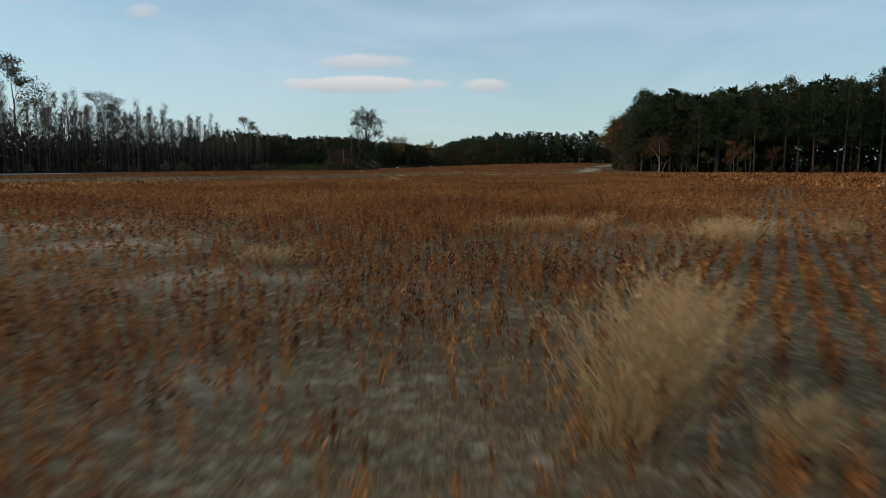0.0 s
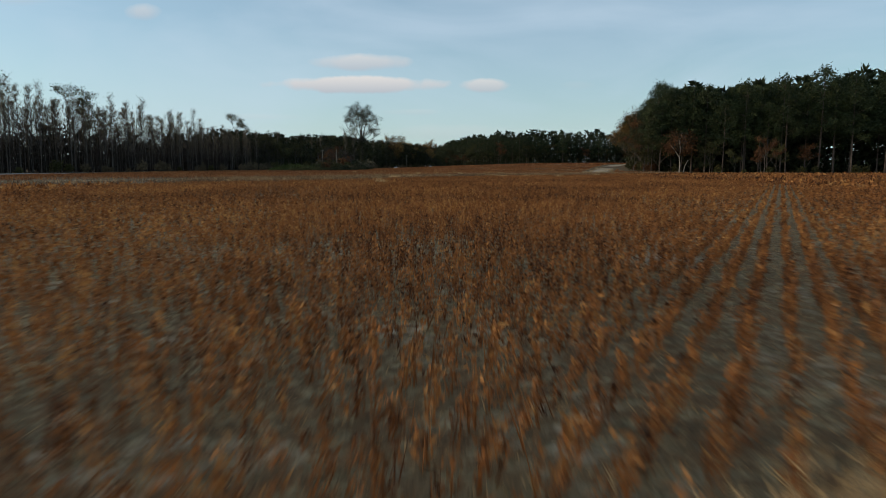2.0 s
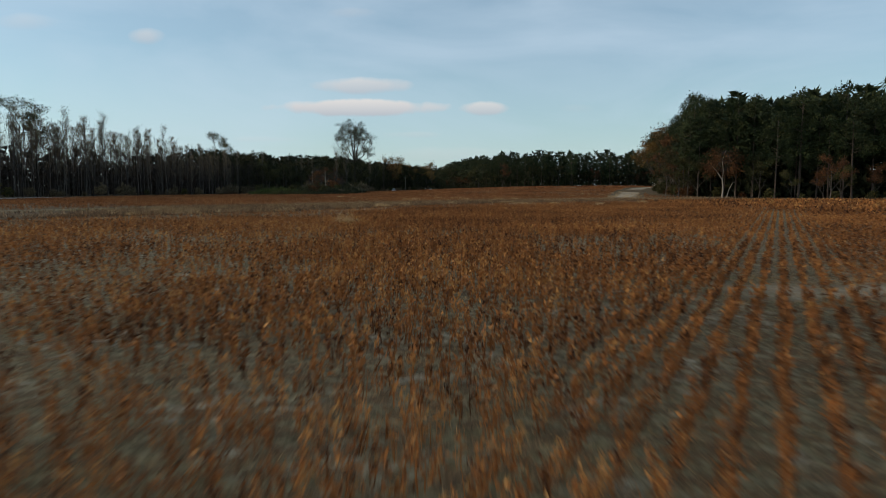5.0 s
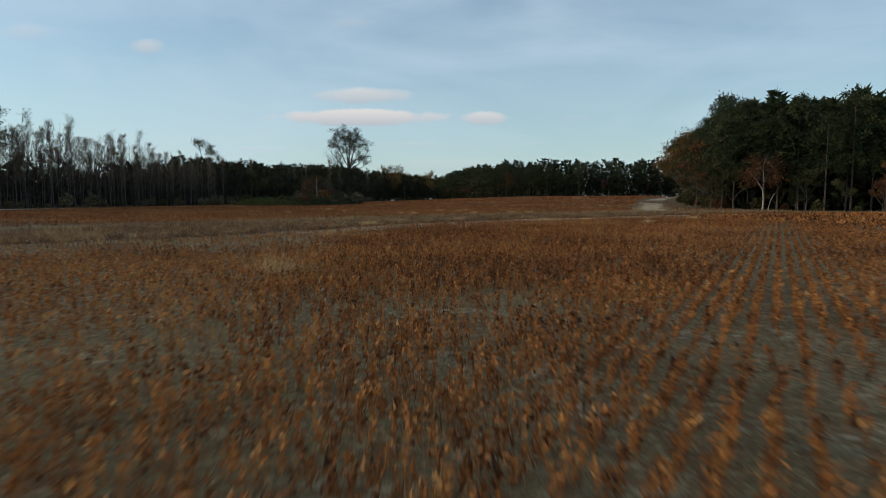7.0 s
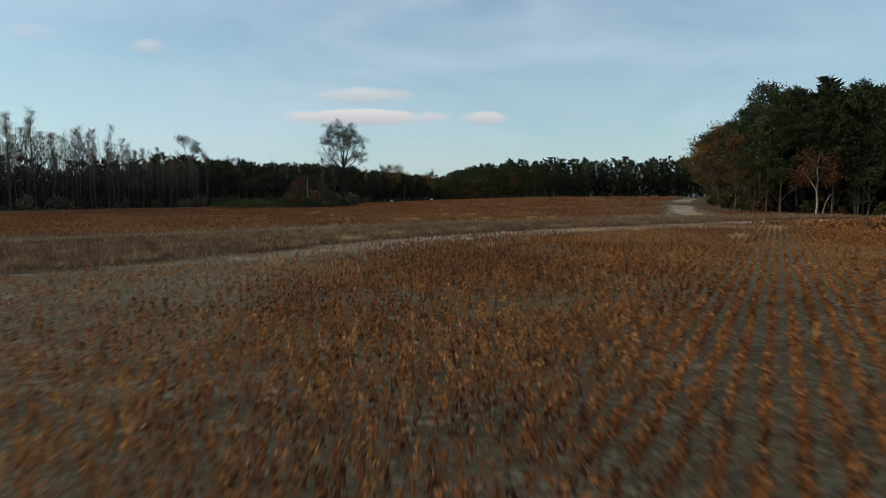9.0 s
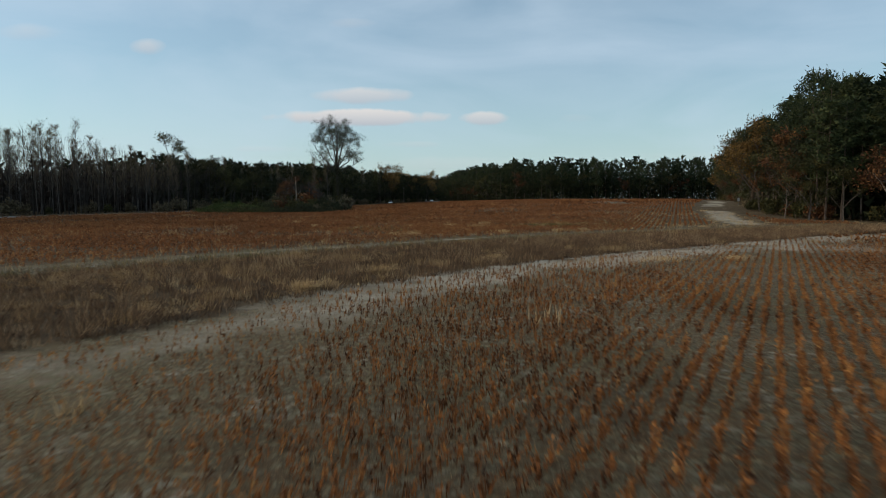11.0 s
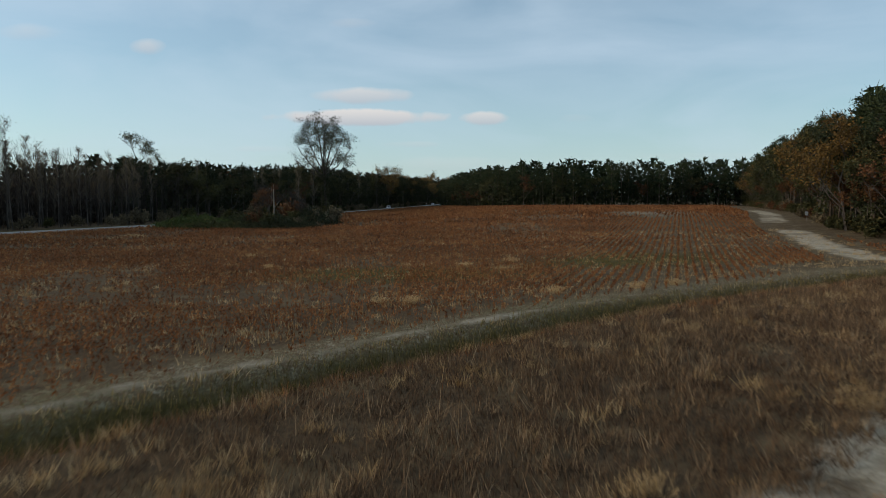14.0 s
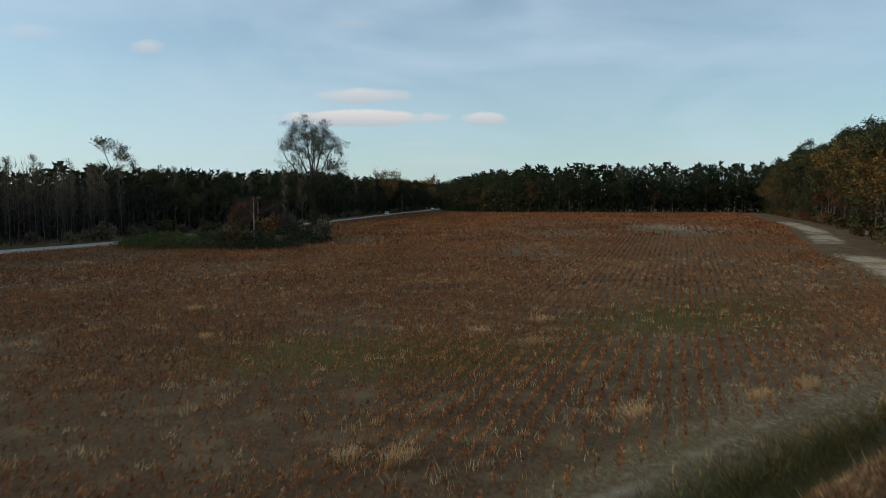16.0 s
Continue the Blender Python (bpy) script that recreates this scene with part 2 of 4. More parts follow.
# ---------------------------------------------------------------- plan
ROAD = [(-260, -160), (-212, -60), (-160, 60), (-124, 155), (-104, 207), (-86, 257), (-71, 297), (-49, 434), (-35, 530), (-11, 660), (18, 800), (70, 1000)]
DITCH = [(-150, 10), (-95, 62), (-45, 118), (-20, 145), (-11, 155), (-3, 162.7), (6, 171), (15, 177.5), (32, 188), (52, 198), (80, 196), (130, 184), (240, 170)]
NEAR_EDGE = [(-150, -14), (-80, 48), (-45, 85), (-27, 104), (-19, 112), (-13, 121), (-7, 132), (-4, 135.5), (0.6, 141), (5.4, 146), (12.5, 152.6), (25, 163), (38, 173), (60, 184), (100, 180), (240, 160)]
TRACK = [(30, 192), (40, 197), (43.5, 204), (46, 214), (50, 227), (56.5, 246), (65, 268), (78, 297), (91, 331), (112, 385), (130, 440)]
WOOD_SIDE = [(61, 214), (62, 228), (67, 250), (77, 274), (85, 291), (108, 350), (126, 400), (146, 455)]
WOOD_FRONT = [(60, 213), (68, 208), (80, 199), (96, 194), (130, 187), (165, 181)]
FAR_WOOD = [(-6, 625), (4, 560), (17, 514), (29, 484), (53, 459), (77, 453), (131, 453), (180, 458)]


def smooth(a, b, v):
    q = np.clip((np.asarray(v, float) - a) / (b - a), 0, 1)
    return q * q * (3 - 2 * q)


def rise(x, y):
    """The land's gentle swell beyond the ditch, higher towards the pine wood."""
    return 2.8 * smooth(195, 300, y) * smooth(-50, 60, x)


def dist_line(x, y, line):
    """Distance to a polyline, and its sign: positive on the left of its direction."""
    best = np.full(np.shape(x), 1e9)
    sign = np.zeros(np.shape(x))
    for (ax, ay), (bx, by) in zip(line[:-1], line[1:]):
        dx, dy = bx - ax, by - ay
        k = np.clip(((x - ax) * dx + (y - ay) * dy) / (dx * dx + dy * dy), 0, 1)
        ex, ey = x - ax - k * dx, y - ay - k * dy
        d = np.hypot(ex, ey)
        near = d < best
        best = np.where(near, d, best)
        sign = np.where(near, np.sign(dx * (y - ay) - dy * (x - ax)), sign)
    return best, sign


def vnoise(x, y, scale, seed=0):
    """Cheap smooth value noise, 0 to 1."""
    table = np.random.default_rng(900 + seed).random((128, 128))
    fx, fy = x / scale, y / scale
    ix, iy = np.floor(fx).astype(int), np.floor(fy).astype(int)
    tx, ty = fx - ix, fy - iy
    tx, ty = tx * tx * (3 - 2 * tx), ty * ty * (3 - 2 * ty)
    g = lambda a, b: table[a % 128, b % 128]
    return (g(ix, iy) * (1 - tx) + g(ix + 1, iy) * tx) * (1 - ty) + (g(ix, iy + 1) * (1 - tx) + g(ix + 1, iy + 1) * tx) * ty


def ground_z(x, y):
    x, y = np.asarray(x, float), np.asarray(y, float)
    d, _ = dist_line(x, y, DITCH)
    z = rise(x, y) - 1.45 * np.exp(-(d / 1.05) ** 2) * smooth(90, 60, np.abs(x))
    dr, _ = dist_line(x, y, ROAD)
    z = z - 0.05 * smooth(12, 4, dr)
    return z + 0.10 * (vnoise(x, y, 9.0, 3) - 0.5) * smooth(3, 9, dr)


def zz(x, y):
    return float(ground_z(np.array([x]), np.array([y]))[0])


# ---------------------------------------------------------------- mesh helpers
def mesh_of(name, verts, faces, material=None, tint=None, smooth_shade=False):
    me = bpy.data.meshes.new(name)
    me.from_pydata([tuple(p) for p in verts], [], [tuple(f) for f in faces])
    if material:
        me.materials.append(material)
    if tint is not None:
        me.attributes.new("tint", "FLOAT", "POINT").data.foreach_set("value", np.asarray(tint, np.float32))
    if smooth_shade:
        me.polygons.foreach_set("use_smooth", [True] * len(me.polygons))
    return me


def tri_mesh(name, tris, tint, material):
    """tris: (n, 3, 3) loose triangles; tint: n values."""
    n = len(tris)
    me = bpy.data.meshes.new(name)
    me.vertices.add(n * 3), me.loops.add(n * 3), me.polygons.add(n)
    me.vertices.foreach_set("co", np.ascontiguousarray(tris, np.float32).ravel())
    me.loops.foreach_set("vertex_index", np.arange(n * 3, dtype=np.int32))
    me.polygons.foreach_set("loop_start", np.arange(0, n * 3, 3, dtype=np.int32))
    me.attributes.new("tint", "FLOAT", "POINT").data.foreach_set("value", np.repeat(np.asarray(tint, np.float32), 3))
    me.materials.append(material)
    me.update(calc_edges=True)
    return me


def unit(v):
    return v / np.maximum(np.linalg.norm(v, axis=-1, keepdims=True), 1e-9)


def leaves(base, way, length, width, rng):
    """One pointed leaf or blade for each base: (n, 3, 3)."""
    n = len(base)
    way = unit(way)
    side = unit(np.cross(way, rng.normal(size=(n, 3))))
    w = (side.T * width / 2).T
    return np.stack([base - w, base + w, base + (way.T * length).T], axis=1)


def limbs(segs, sides=4):
    """Tapered limbs from rows of (p0, p1, r0, r1): vertices and faces."""
    vs, fs = [], []
    for p0, p1, r0, r1 in segs:
        p0, p1 = Vector(p0), Vector(p1)
        ax = (p1 - p0).normalized()
        a = ax.orthogonal().normalized()
        b = ax.cross(a)
        k = len(vs)
        for p, r in ((p0, r0), (p1, r1)):
            for i in range(sides):
                t = 2 * math.pi * i / sides
                vs.append(p + (a * math.cos(t) + b * math.sin(t)) * r)
        for i in range(sides):
            j = (i + 1) % sides
            fs.append((k + i, k + j, k + sides + j, k + sides + i))
        fs.append(tuple(k + sides + i for i in range(sides)))
    return vs, fs


def part(name, me, parent, label=""):
    ob = new(name, me)
    ob.parent = parent
    return tagged(ob, label) if label else ob


def place(x, y, turn=0.0, size=1.0, tall=1.0, lean=0.0):
    return Matrix.LocRotScale((x, y, zz(x, y) - 0.05), Euler((lean, 0, turn)), (size, size, size * tall))


# ---------------------------------------------------------------- ground sheet
def axis(parts):
    out = []
    for a, b, step in parts:
        out += list(np.arange(a, b, step))
    return np.array(out + [parts[-1][1]])


gx = axis([(-2600, -300, 100), (-300, -110, 6), (-110, 120, 1.4), (120, 300, 6), (300, 2600, 100)])
gy = axis([(-600, -20, 40), (-20, 240, 1.2), (240, 460, 3), (460, 820, 8), (820, 3200, 120)])
GX, GY = np.meshgrid(gx, gy)
GZ = ground_z(GX, GY)
cols, rws = len(gx), len(gy)
gv = np.stack([GX.ravel(), GY.ravel(), GZ.ravel()], 1)
idx = np.arange(cols * rws).reshape(rws, cols)
quads = np.stack([idx[:-1, :-1], idx[:-1, 1:], idx[1:, 1:], idx[1:, :-1]], -1).reshape(-1, 4)
gme = bpy.data.meshes.new("ground")
gme.vertices.add(len(gv)), gme.loops.add(quads.size), gme.polygons.add(len(quads))
gme.vertices.foreach_set("co", gv.astype(np.float32).ravel())
gme.loops.foreach_set("vertex_index", quads.astype(np.int32).ravel())
gme.polygons.foreach_set("loop_start", np.arange(0, quads.size, 4, dtype=np.int32))
gme.update(calc_edges=True)
gme.polygons.foreach_set("use_smooth", [True] * len(quads))
X, Y = gv[:, 0], gv[:, 1]
d_ditch, s_ditch = dist_line(X, Y, DITCH)
d_edge, s_edge = dist_line(X, Y, NEAR_EDGE)
d_track, _ = dist_line(X, Y, TRACK)
d_road, s_road = dist_line(X, Y, ROAD)
strip = (s_edge > 0) & (s_ditch < 0)
beyond = s_ditch > 0
ragged_edge = vnoise(X, Y, 4.0, 12) * 0.6 + vnoise(X, Y, 1.7, 13) * 0.4
pale = np.exp(-((d_edge * np.where(s_edge < 0, 1, 2.6) - 1.8) / 2.9) ** 2) * (0.35 + 0.6 * smooth(-16, -2, X)) * smooth(-70, -20, X) * (0.25 + 1.0 * ragged_edge)
pale = np.maximum(pale, np.exp(-(np.hypot((X - 27) / 15, (Y - 158) / 7)) ** 2) * (s_edge < 0) * (0.2 + 0.8 * ragged_edge))
pale = np.maximum(pale, np.where(beyond, np.exp(-((d_ditch - 2.7) / 0.6) ** 2), 0) * (0.05 + 0.85 * ragged_edge) * smooth(50, 20, np.abs(X)) * (0.45 + 0.55 * smooth(12, -2, X)))
pale = np.maximum(pale, np.where(s_edge < 0, np.exp(-d_edge / 5.0), 0) * smooth(2, 16, X) * (0.25 + 0.75 * ragged_edge))
pale = np.maximum(pale, smooth(3.6, 1.2, d_track + 1.6 * (vnoise(X, Y, 5.0, 31) - 0.5)) * smooth(198, 206, Y) * (0.25 + 0.95 * ragged_edge) * (1 - np.exp(-((Y - 252) / 9) ** 4)) * smooth(352, 330, Y))
pale = np.maximum(pale, 0.45 * np.exp(-(np.hypot((X - 52) / 14, (Y - 305) / 34)) ** 2))
green = np.exp(-(d_ditch / np.where(s_ditch > 0, 1.6, 1.2)) ** 2) * np.where(s_ditch > 0, 1.0, 0.2) * smooth(100, 60, np.abs(X))
green = np.maximum(green, 1.0 * np.exp(-(np.hypot((X - 17 - 0.7 * (Y - 203)) / 11, (Y - 203) / 9)) ** 2))
green = np.maximum(green, 0.9 * np.exp(-(np.hypot((X + 8) / 15, (Y - 190) / 7)) ** 2))
green = np.maximum(green, np.where(s_road > 0, smooth(14, 6, d_road), smooth(7, 4, d_road)) * 0.6)
weedy = np.where(strip, 1.0, 0.0)
weedy = np.maximum(weedy, np.where(beyond, smooth(3.2, 5.5, d_ditch), 0) * (0.58 + 0.25 * smooth(12, -8, X)))
weedy = np.maximum(weedy, np.where(beyond, 0, 0.40 * smooth(0.45, 0.75, vnoise(X, Y, 14.0, 41))))
for px, py, pr in ((8.2, 62.7, 2.0), (10.8, 62.5, 1.6), (14.6, 54, 2.8), (9.2, 50, 1.5), (-8.5, 18, 3.2), (-5, 12.5, 2.2), (-2.2, 6.5, 1.6), (4.2, 33, 1.8), (13, 26, 2.5), (-14, 24, 4.0)):
    pale = np.maximum(pale, 0.55 * np.exp(-(np.hypot((X - px) / 1.5, Y - py) / pr) ** 2) * (0.5 + 0.8 * ragged_edge))
cover = np.stack([np.clip(pale, 0, 1), green, weedy, np.ones_like(pale)], 1)
gme.color_attributes.new("cover", "FLOAT_COLOR", "POINT").data.foreach_set("color", cover.astype(np.float32).ravel())
gme.materials.append(SOIL)
tagged(new("ground", gme), "flat sandy farmland soil with plant litter and pale patches", "ground", kind="structure")


def ribbon(name, line, half, lift, material, label, category, step=4.0):
    pts = []
    for (ax, ay), (bx, by) in zip(line[:-1], line[1:]):
        n = max(1, int(math.hypot(bx - ax, by - ay) / step))
        pts += [(ax + (bx - ax) * i / n, ay + (by - ay) * i / n) for i in range(n)]
    pts.append(line[-1])
    for _ in range(12):
        pts = [pts[0]] + [((a[0] + 2 * b[0] + c[0]) / 4, (a[1] + 2 * b[1] + c[1]) / 4) for a, b, c in zip(pts[:-2], pts[1:-1], pts[2:])] + [pts[-1]]
    vs, fs = [], []
    for i, (x, y) in enumerate(pts):
        a, b = pts[max(0, i - 1)], pts[min(len(pts) - 1, i + 1)]
        t = Vector((b[0] - a[0], b[1] - a[1])).normalized()
        z = zz(x, y) + lift
        for s, dz in ((-half - 0.3, -0.25), (-half, 0), (0, 0.05), (half, 0), (half + 0.3, -0.25)):
            vs.append((x - t.y * s, y + t.x * s, z + dz))
    for i in range(len(pts) - 1):
        for j in range(4):
            fs.append((i * 5 + j, (i + 1) * 5 + j, (i + 1) * 5 + j + 1, i * 5 + j + 1))
    return tagged(new(name, mesh_of(name, vs, fs, material, smooth_shade=True)), label, category, kind="structure"), pts


road, road_pts = ribbon("road", ROAD, 3.1, 0.14, ASPHALT, "worn grey two-lane country road along the woods", "road")

# ---------------------------------------------------------------- crops
ROW = np.array([0.4551, 0.8905])          # along the crop rows
ACROSS = np.array([0.8905, -0.4551])
ROW_GAP, ROW_SHIFT = 0.4488, 0.112


def row_points(spacing, along, xr, yr, rng, shift=0.0, wander=0.03, way=None):
    """Plant places on straight rows over a rectangle, a little uneven."""
    way = ROW if way is None else way
    across = np.array([way[1], -way[0]])
    corners = np.array([(x, y) for x in xr for y in yr])
    p, q = corners @ across, corners @ way
    ps = np.arange(math.floor(p.min() / spacing), math.ceil(p.max() / spacing)) * spacing + shift
    qs = np.arange(q.min(), q.max(), along)
    P, Q = np.meshgrid(ps, qs)
    P = P + rng.normal(0, wander, P.shape)
    Q = Q + rng.uniform(-0.5, 0.5, Q.shape) * along
    xy = P.ravel()[:, None] * across + Q.ravel()[:, None] * way
    ok = (xy[:, 0] > xr[0]) & (xy[:, 0] < xr[1]) & (xy[:, 1] > yr[0]) & (xy[:, 1] < yr[1])
    return xy[ok]


def soy_tris(xy, height, n_leaf, n_stem, leaf_len, leaf_w, spread, rng):
    """Dry soybean plants: bare stems hung with withered leaves and pods."""
    n = len(xy)
    z = ground_z(xy[:, 0], xy[:, 1])
    foot = np.column_stack([xy, z - 0.02])
    d_end, s_end = dist_line(xy[:, 0], xy[:, 1], NEAR_EDGE)
    h = height * rng.uniform(0.65, 1.2, n) * np.where(s_end < 0, 0.62 + 0.38 * smooth(2, 24, d_end), 1.0)
    tone = np.clip(rng.random(n) * 0.75 + 0.5 * (vnoise(xy[:, 0], xy[:, 1], 7.0, 17) - 0.4) + 0.5 * (vnoise(xy[:, 0], xy[:, 1], 0.5, 19) - 0.5), 0, 1)
    small = h / height
    lean = rng.normal(0, 0.14, (n, 2))
    out, tints = [], []
    for _ in range(n_stem):
        way = np.column_stack([lean + rng.normal(0, 0.14, (n, 2)), np.ones(n)])
        out.append(leaves(foot + np.column_stack([rng.normal(0, 0.025, (n, 2)), np.zeros(n)]), way, h * rng.uniform(0.8, 1.12, n), 0.022 * np.ones(n) * (leaf_w / 0.05), rng))
        tints.append(tone * 0.7 + 0.25 * rng.random(n))
    for _ in range(n_leaf):
        k = rng.uniform(0.22, 0.98, n)
        base = foot + np.column_stack([lean * (h * k)[:, None] + rng.normal(0, spread, (n, 2)) * small[:, None], h * k])
        way = np.column_stack([rng.normal(0, 0.5, (n, 2)), rng.normal(0.55, 0.75, n)])
        out.append(leaves(base, way, leaf_len * small ** 0.6 * rng.uniform(0.6, 1.3, n), leaf_w * small ** 0.8 * rng.uniform(0.6, 1.4, n), rng))
        tints.append(np.clip(tone * 0.75 + rng.normal(0.1, 0.16, n), 0, 1))
    return np.concatenate(out), np.concatenate(tints)


def in_near(xy, margin=0.0):
    d, s = dist_line(xy[:, 0], xy[:, 1], NEAR_EDGE)
    dr, sr = dist_line(xy[:, 0], xy[:, 1], ROAD)
    return (s < 0) & (d > margin) & (sr < 0) & (dr > 5)


def thin_out(xy, rng):
    """Uneven stand: bare patches near the start, the thin edge and along some rows."""
    x, y = xy[:, 0], xy[:, 1]
    d, _ = dist_line(x, y, NEAR_EDGE)
    keep = 0.97 - 0.55 * smooth(0.66, 0.85, vnoise(x, y, 5.5, 1))
    keep *= 1 - 0.55 * smooth(30, 3, y) * smooth(0.35, 0.6, vnoise(x, y, 3.1, 2))
    keep *= 0.30 + 0.70 * smooth(0, 16, d)
    keep *= 1 - 0.2 * np.exp(-(np.hypot((x - 24) / 18, (y - 156) / 12)) ** 2)
    keep *= 0.66 + 0.8 * smooth(0.25, 0.6, vnoise(x * 1.0, y * 1.0, 0.42, 8))
    for px, py, pr in ((8.2, 62.7, 2.0), (10.8, 62.5, 1.6), (14.6, 54, 2.8), (-8.5, 18, 3.2), (-5, 12.5, 2.2), (13, 26, 2.5), (-14, 24, 4.0)):
        keep *= 1 - 0.5 * np.exp(-(np.hypot((x - px) / 1.5, y - py) / pr) ** 2)
    row_no = np.round((x * ACROSS[0] + y * ACROSS[1] - ROW_SHIFT) / ROW_GAP).astype(int)
    keep *= np.random.default_rng(5).uniform(0.72, 1.0, 4000)[row_no % 4000]
    return rng.random(len(x)) < keep


rng = np.random.default_rng(11)
lateral = lambda xy: np.abs(xy[:, 0] - 1.5)
tris, tones = [], []
for lo, hi, xr, along, hgt, nl, ns, ll, lw, spread in (
        (0, 8, (-7, 10), 0.15, 0.42, 22, 3, 0.070, 0.036, 0.028),
        (8, 34, (-33, 36), 0.20, 0.42, 9, 1, 0.10, 0.062, 0.034),
        (34, 160, (-160, 165), 1.15, 0.48, 5, 0, 0.36, 0.26, 0.17)):
    xy = row_points(ROW_GAP, along, xr, (-3 if hi < 40 else -10, 190), rng, ROW_SHIFT)
    xy = xy[in_near(xy, 0.4)]
    lt = lateral(xy)
    xy = xy[(lt >= lo) & (lt < hi)]
    xy = xy[thin_out(xy, rng)]
    close = xy[:, 1] < 55
    if lo == 0:
        a, b = soy_tris(xy[close], hgt, nl, ns, ll, lw, spread, rng)
        tris.append(a), tones.append(b)
        a, b = soy_tris(xy[~close], hgt, 12, 2, 0.10, 0.058, spread, rng)
    else:
        a, b = soy_tris(xy, hgt, nl, ns, ll, lw, spread, rng)
    tris.append(a), tones.append(b)
tagged(new("soybean_crop", tri_mesh("soybean_crop", np.concatenate(tris), np.concatenate(tones), SOY)),
       "rust-brown dry soybean plants standing in rows on sandy soil", "crop", kind="stuff")

tris, tones = [], []
for yr, along, nl, ns, hgt, ll, lw, spread in (((110, 215), 0.20, 6, 1, 0.38, 0.14, 0.095, 0.05), ((215, 275), 0.36, 4, 0, 0.40, 0.24, 0.16, 0.08), ((275, 560), 1.1, 3, 0, 0.42, 0.5, 0.26, 0.12)):
    xy = row_points(0.76, along, (-90, 140), yr, rng, way=np.array([0.338, 0.941]))
    x, y = xy[:, 0], xy[:, 1]
    dd, sd = dist_line(x, y, DITCH)
    dr, sr = dist_line(x, y, ROAD)
    dt, _ = dist_line(x, y, TRACK)
    dw, sw = dist_line(x, y, WOOD_SIDE)
    df, sf = dist_line(x, y, FAR_WOOD)
    ok = (sd > 0) & (dd > 3.2) & (sr < 0) & (dr > 6) & (dt > 4.5) & (sw > 0) & (dw > 6) & ((sf < 0) | (y < 440)) & (df > 5)
    ok &= ~((np.hypot((x + 50) / 24, (y - 290) / 17) < 1))
    keep = 0.9 - 0.5 * smooth(0.55, 0.75, vnoise(x, y, 11, 7)) - 0.55 * np.exp(-(np.hypot((x - 52) / 13, (y - 305) / 30)) ** 2) - 0.5 * np.exp(-(np.hypot((x - 17 - 0.7 * (y - 203)) / 11, (y - 203) / 9)) ** 2)
    ok &= rng.random(len(x)) < keep * (0.40 + 0.60 * smooth(5, 11, dd)) * np.where((y < 150) & (x < -45), 0.4, 1)
    a, b = soy_tris(xy[ok], hgt, nl, ns, ll, lw, spread, rng)
    tris.append(a), tones.append(b)
tagged(new("soybean_crop", tri_mesh("soybean_crop_beyond", np.concatenate(tris), np.concatenate(tones), SOY_FAR)),
       "thin brown soybean rows in the field beyond the ditch", "crop", kind="stuff")


# ---------------------------------------------------------------- weeds and grasses
def blades(xy, height, width, spread, rng, tone=None, lean=0.35):
    n = len(xy)
    foot = np.column_stack([xy, ground_z(xy[:, 0], xy[:, 1]) - 0.02])
    way = np.column_stack([rng.normal(0, lean, (n, 2)), np.ones(n)])
    return leaves(foot, way, height * rng.uniform(0.5, 1.3, n), width * rng.uniform(0.7, 1.4, n), rng), (rng.random(n) if tone is None else np.clip(tone + rng.normal(0, 0.15, n), 0, 1))


def clumped(count, xr, yr, per, radius, rng):
    c = np.column_stack([rng.uniform(*xr, count), rng.uniform(*yr, count)])
    size = rng.uniform(0.5, 1.4, count)
    tone = rng.random(count)
    xy = np.repeat(c, per, 0) + rng.normal(0, 1, (count * per, 2)) * (np.repeat(size, per) * radius)[:, None]
    return xy, np.repeat(tone, per), np.repeat(size, per)


tris, tones = [], []
edge = np.array(NEAR_EDGE, float)
per = 20
x = rng.uniform(-34, 62, 11500)
low, high = np.interp(x, edge[:, 0], edge[:, 1]), np.interp(x, np.array(DITCH, float)[:, 0], np.array(DITCH, float)[:, 1])
y = low + (high - low) * rng.uniform(0.03, 0.94, len(x))
tone, size = np.repeat(rng.random(len(x)), per), np.repeat(rng.uniform(0.55, 1.4, len(x)), per)
xy = np.repeat(np.column_stack([x, y]), per, 0) + rng.normal(0, 0.3, (len(x) * per, 2)) * size[:, None]
a, b = blades(xy, 0.46 * size * (0.5 + 0.8 * tone), 0.026, 0, rng, 0.8 * tone ** 1.6, lean=0.5)
tris.append(a), tones.append(b)
for count, xr, yr, per, radius, w, hgt in ((1200, (-32, 46), (105, 200), 24, 0.32, 0.026, 0.6), (9000, (-110, 120), (60, 210), 6, 0.5, 0.09, 0.46)):
    xy, tone, size = clumped(count, xr, yr, per, radius, rng)
    de, se = dist_line(xy[:, 0], xy[:, 1], NEAR_EDGE)
    dd, sd = dist_line(xy[:, 0], xy[:, 1], DITCH)
    ok = (se > 0) & (sd < 0) & (de > 0.2 + 4.0 * vnoise(xy[:, 0], xy[:, 1], 4, 4) ** 2) & (dd > 1.6) & (xy[:, 1] < 203)
    if w > 0.05:
        ok &= (xy[:, 0] < -30) | (xy[:, 0] > 44)
    a, b = blades(xy[ok], hgt * size[ok] * (0.6 + 0.7 * tone[ok]), w, 0, rng, tone[ok] ** 1.4)
    tris.append(a), tones.append(b)
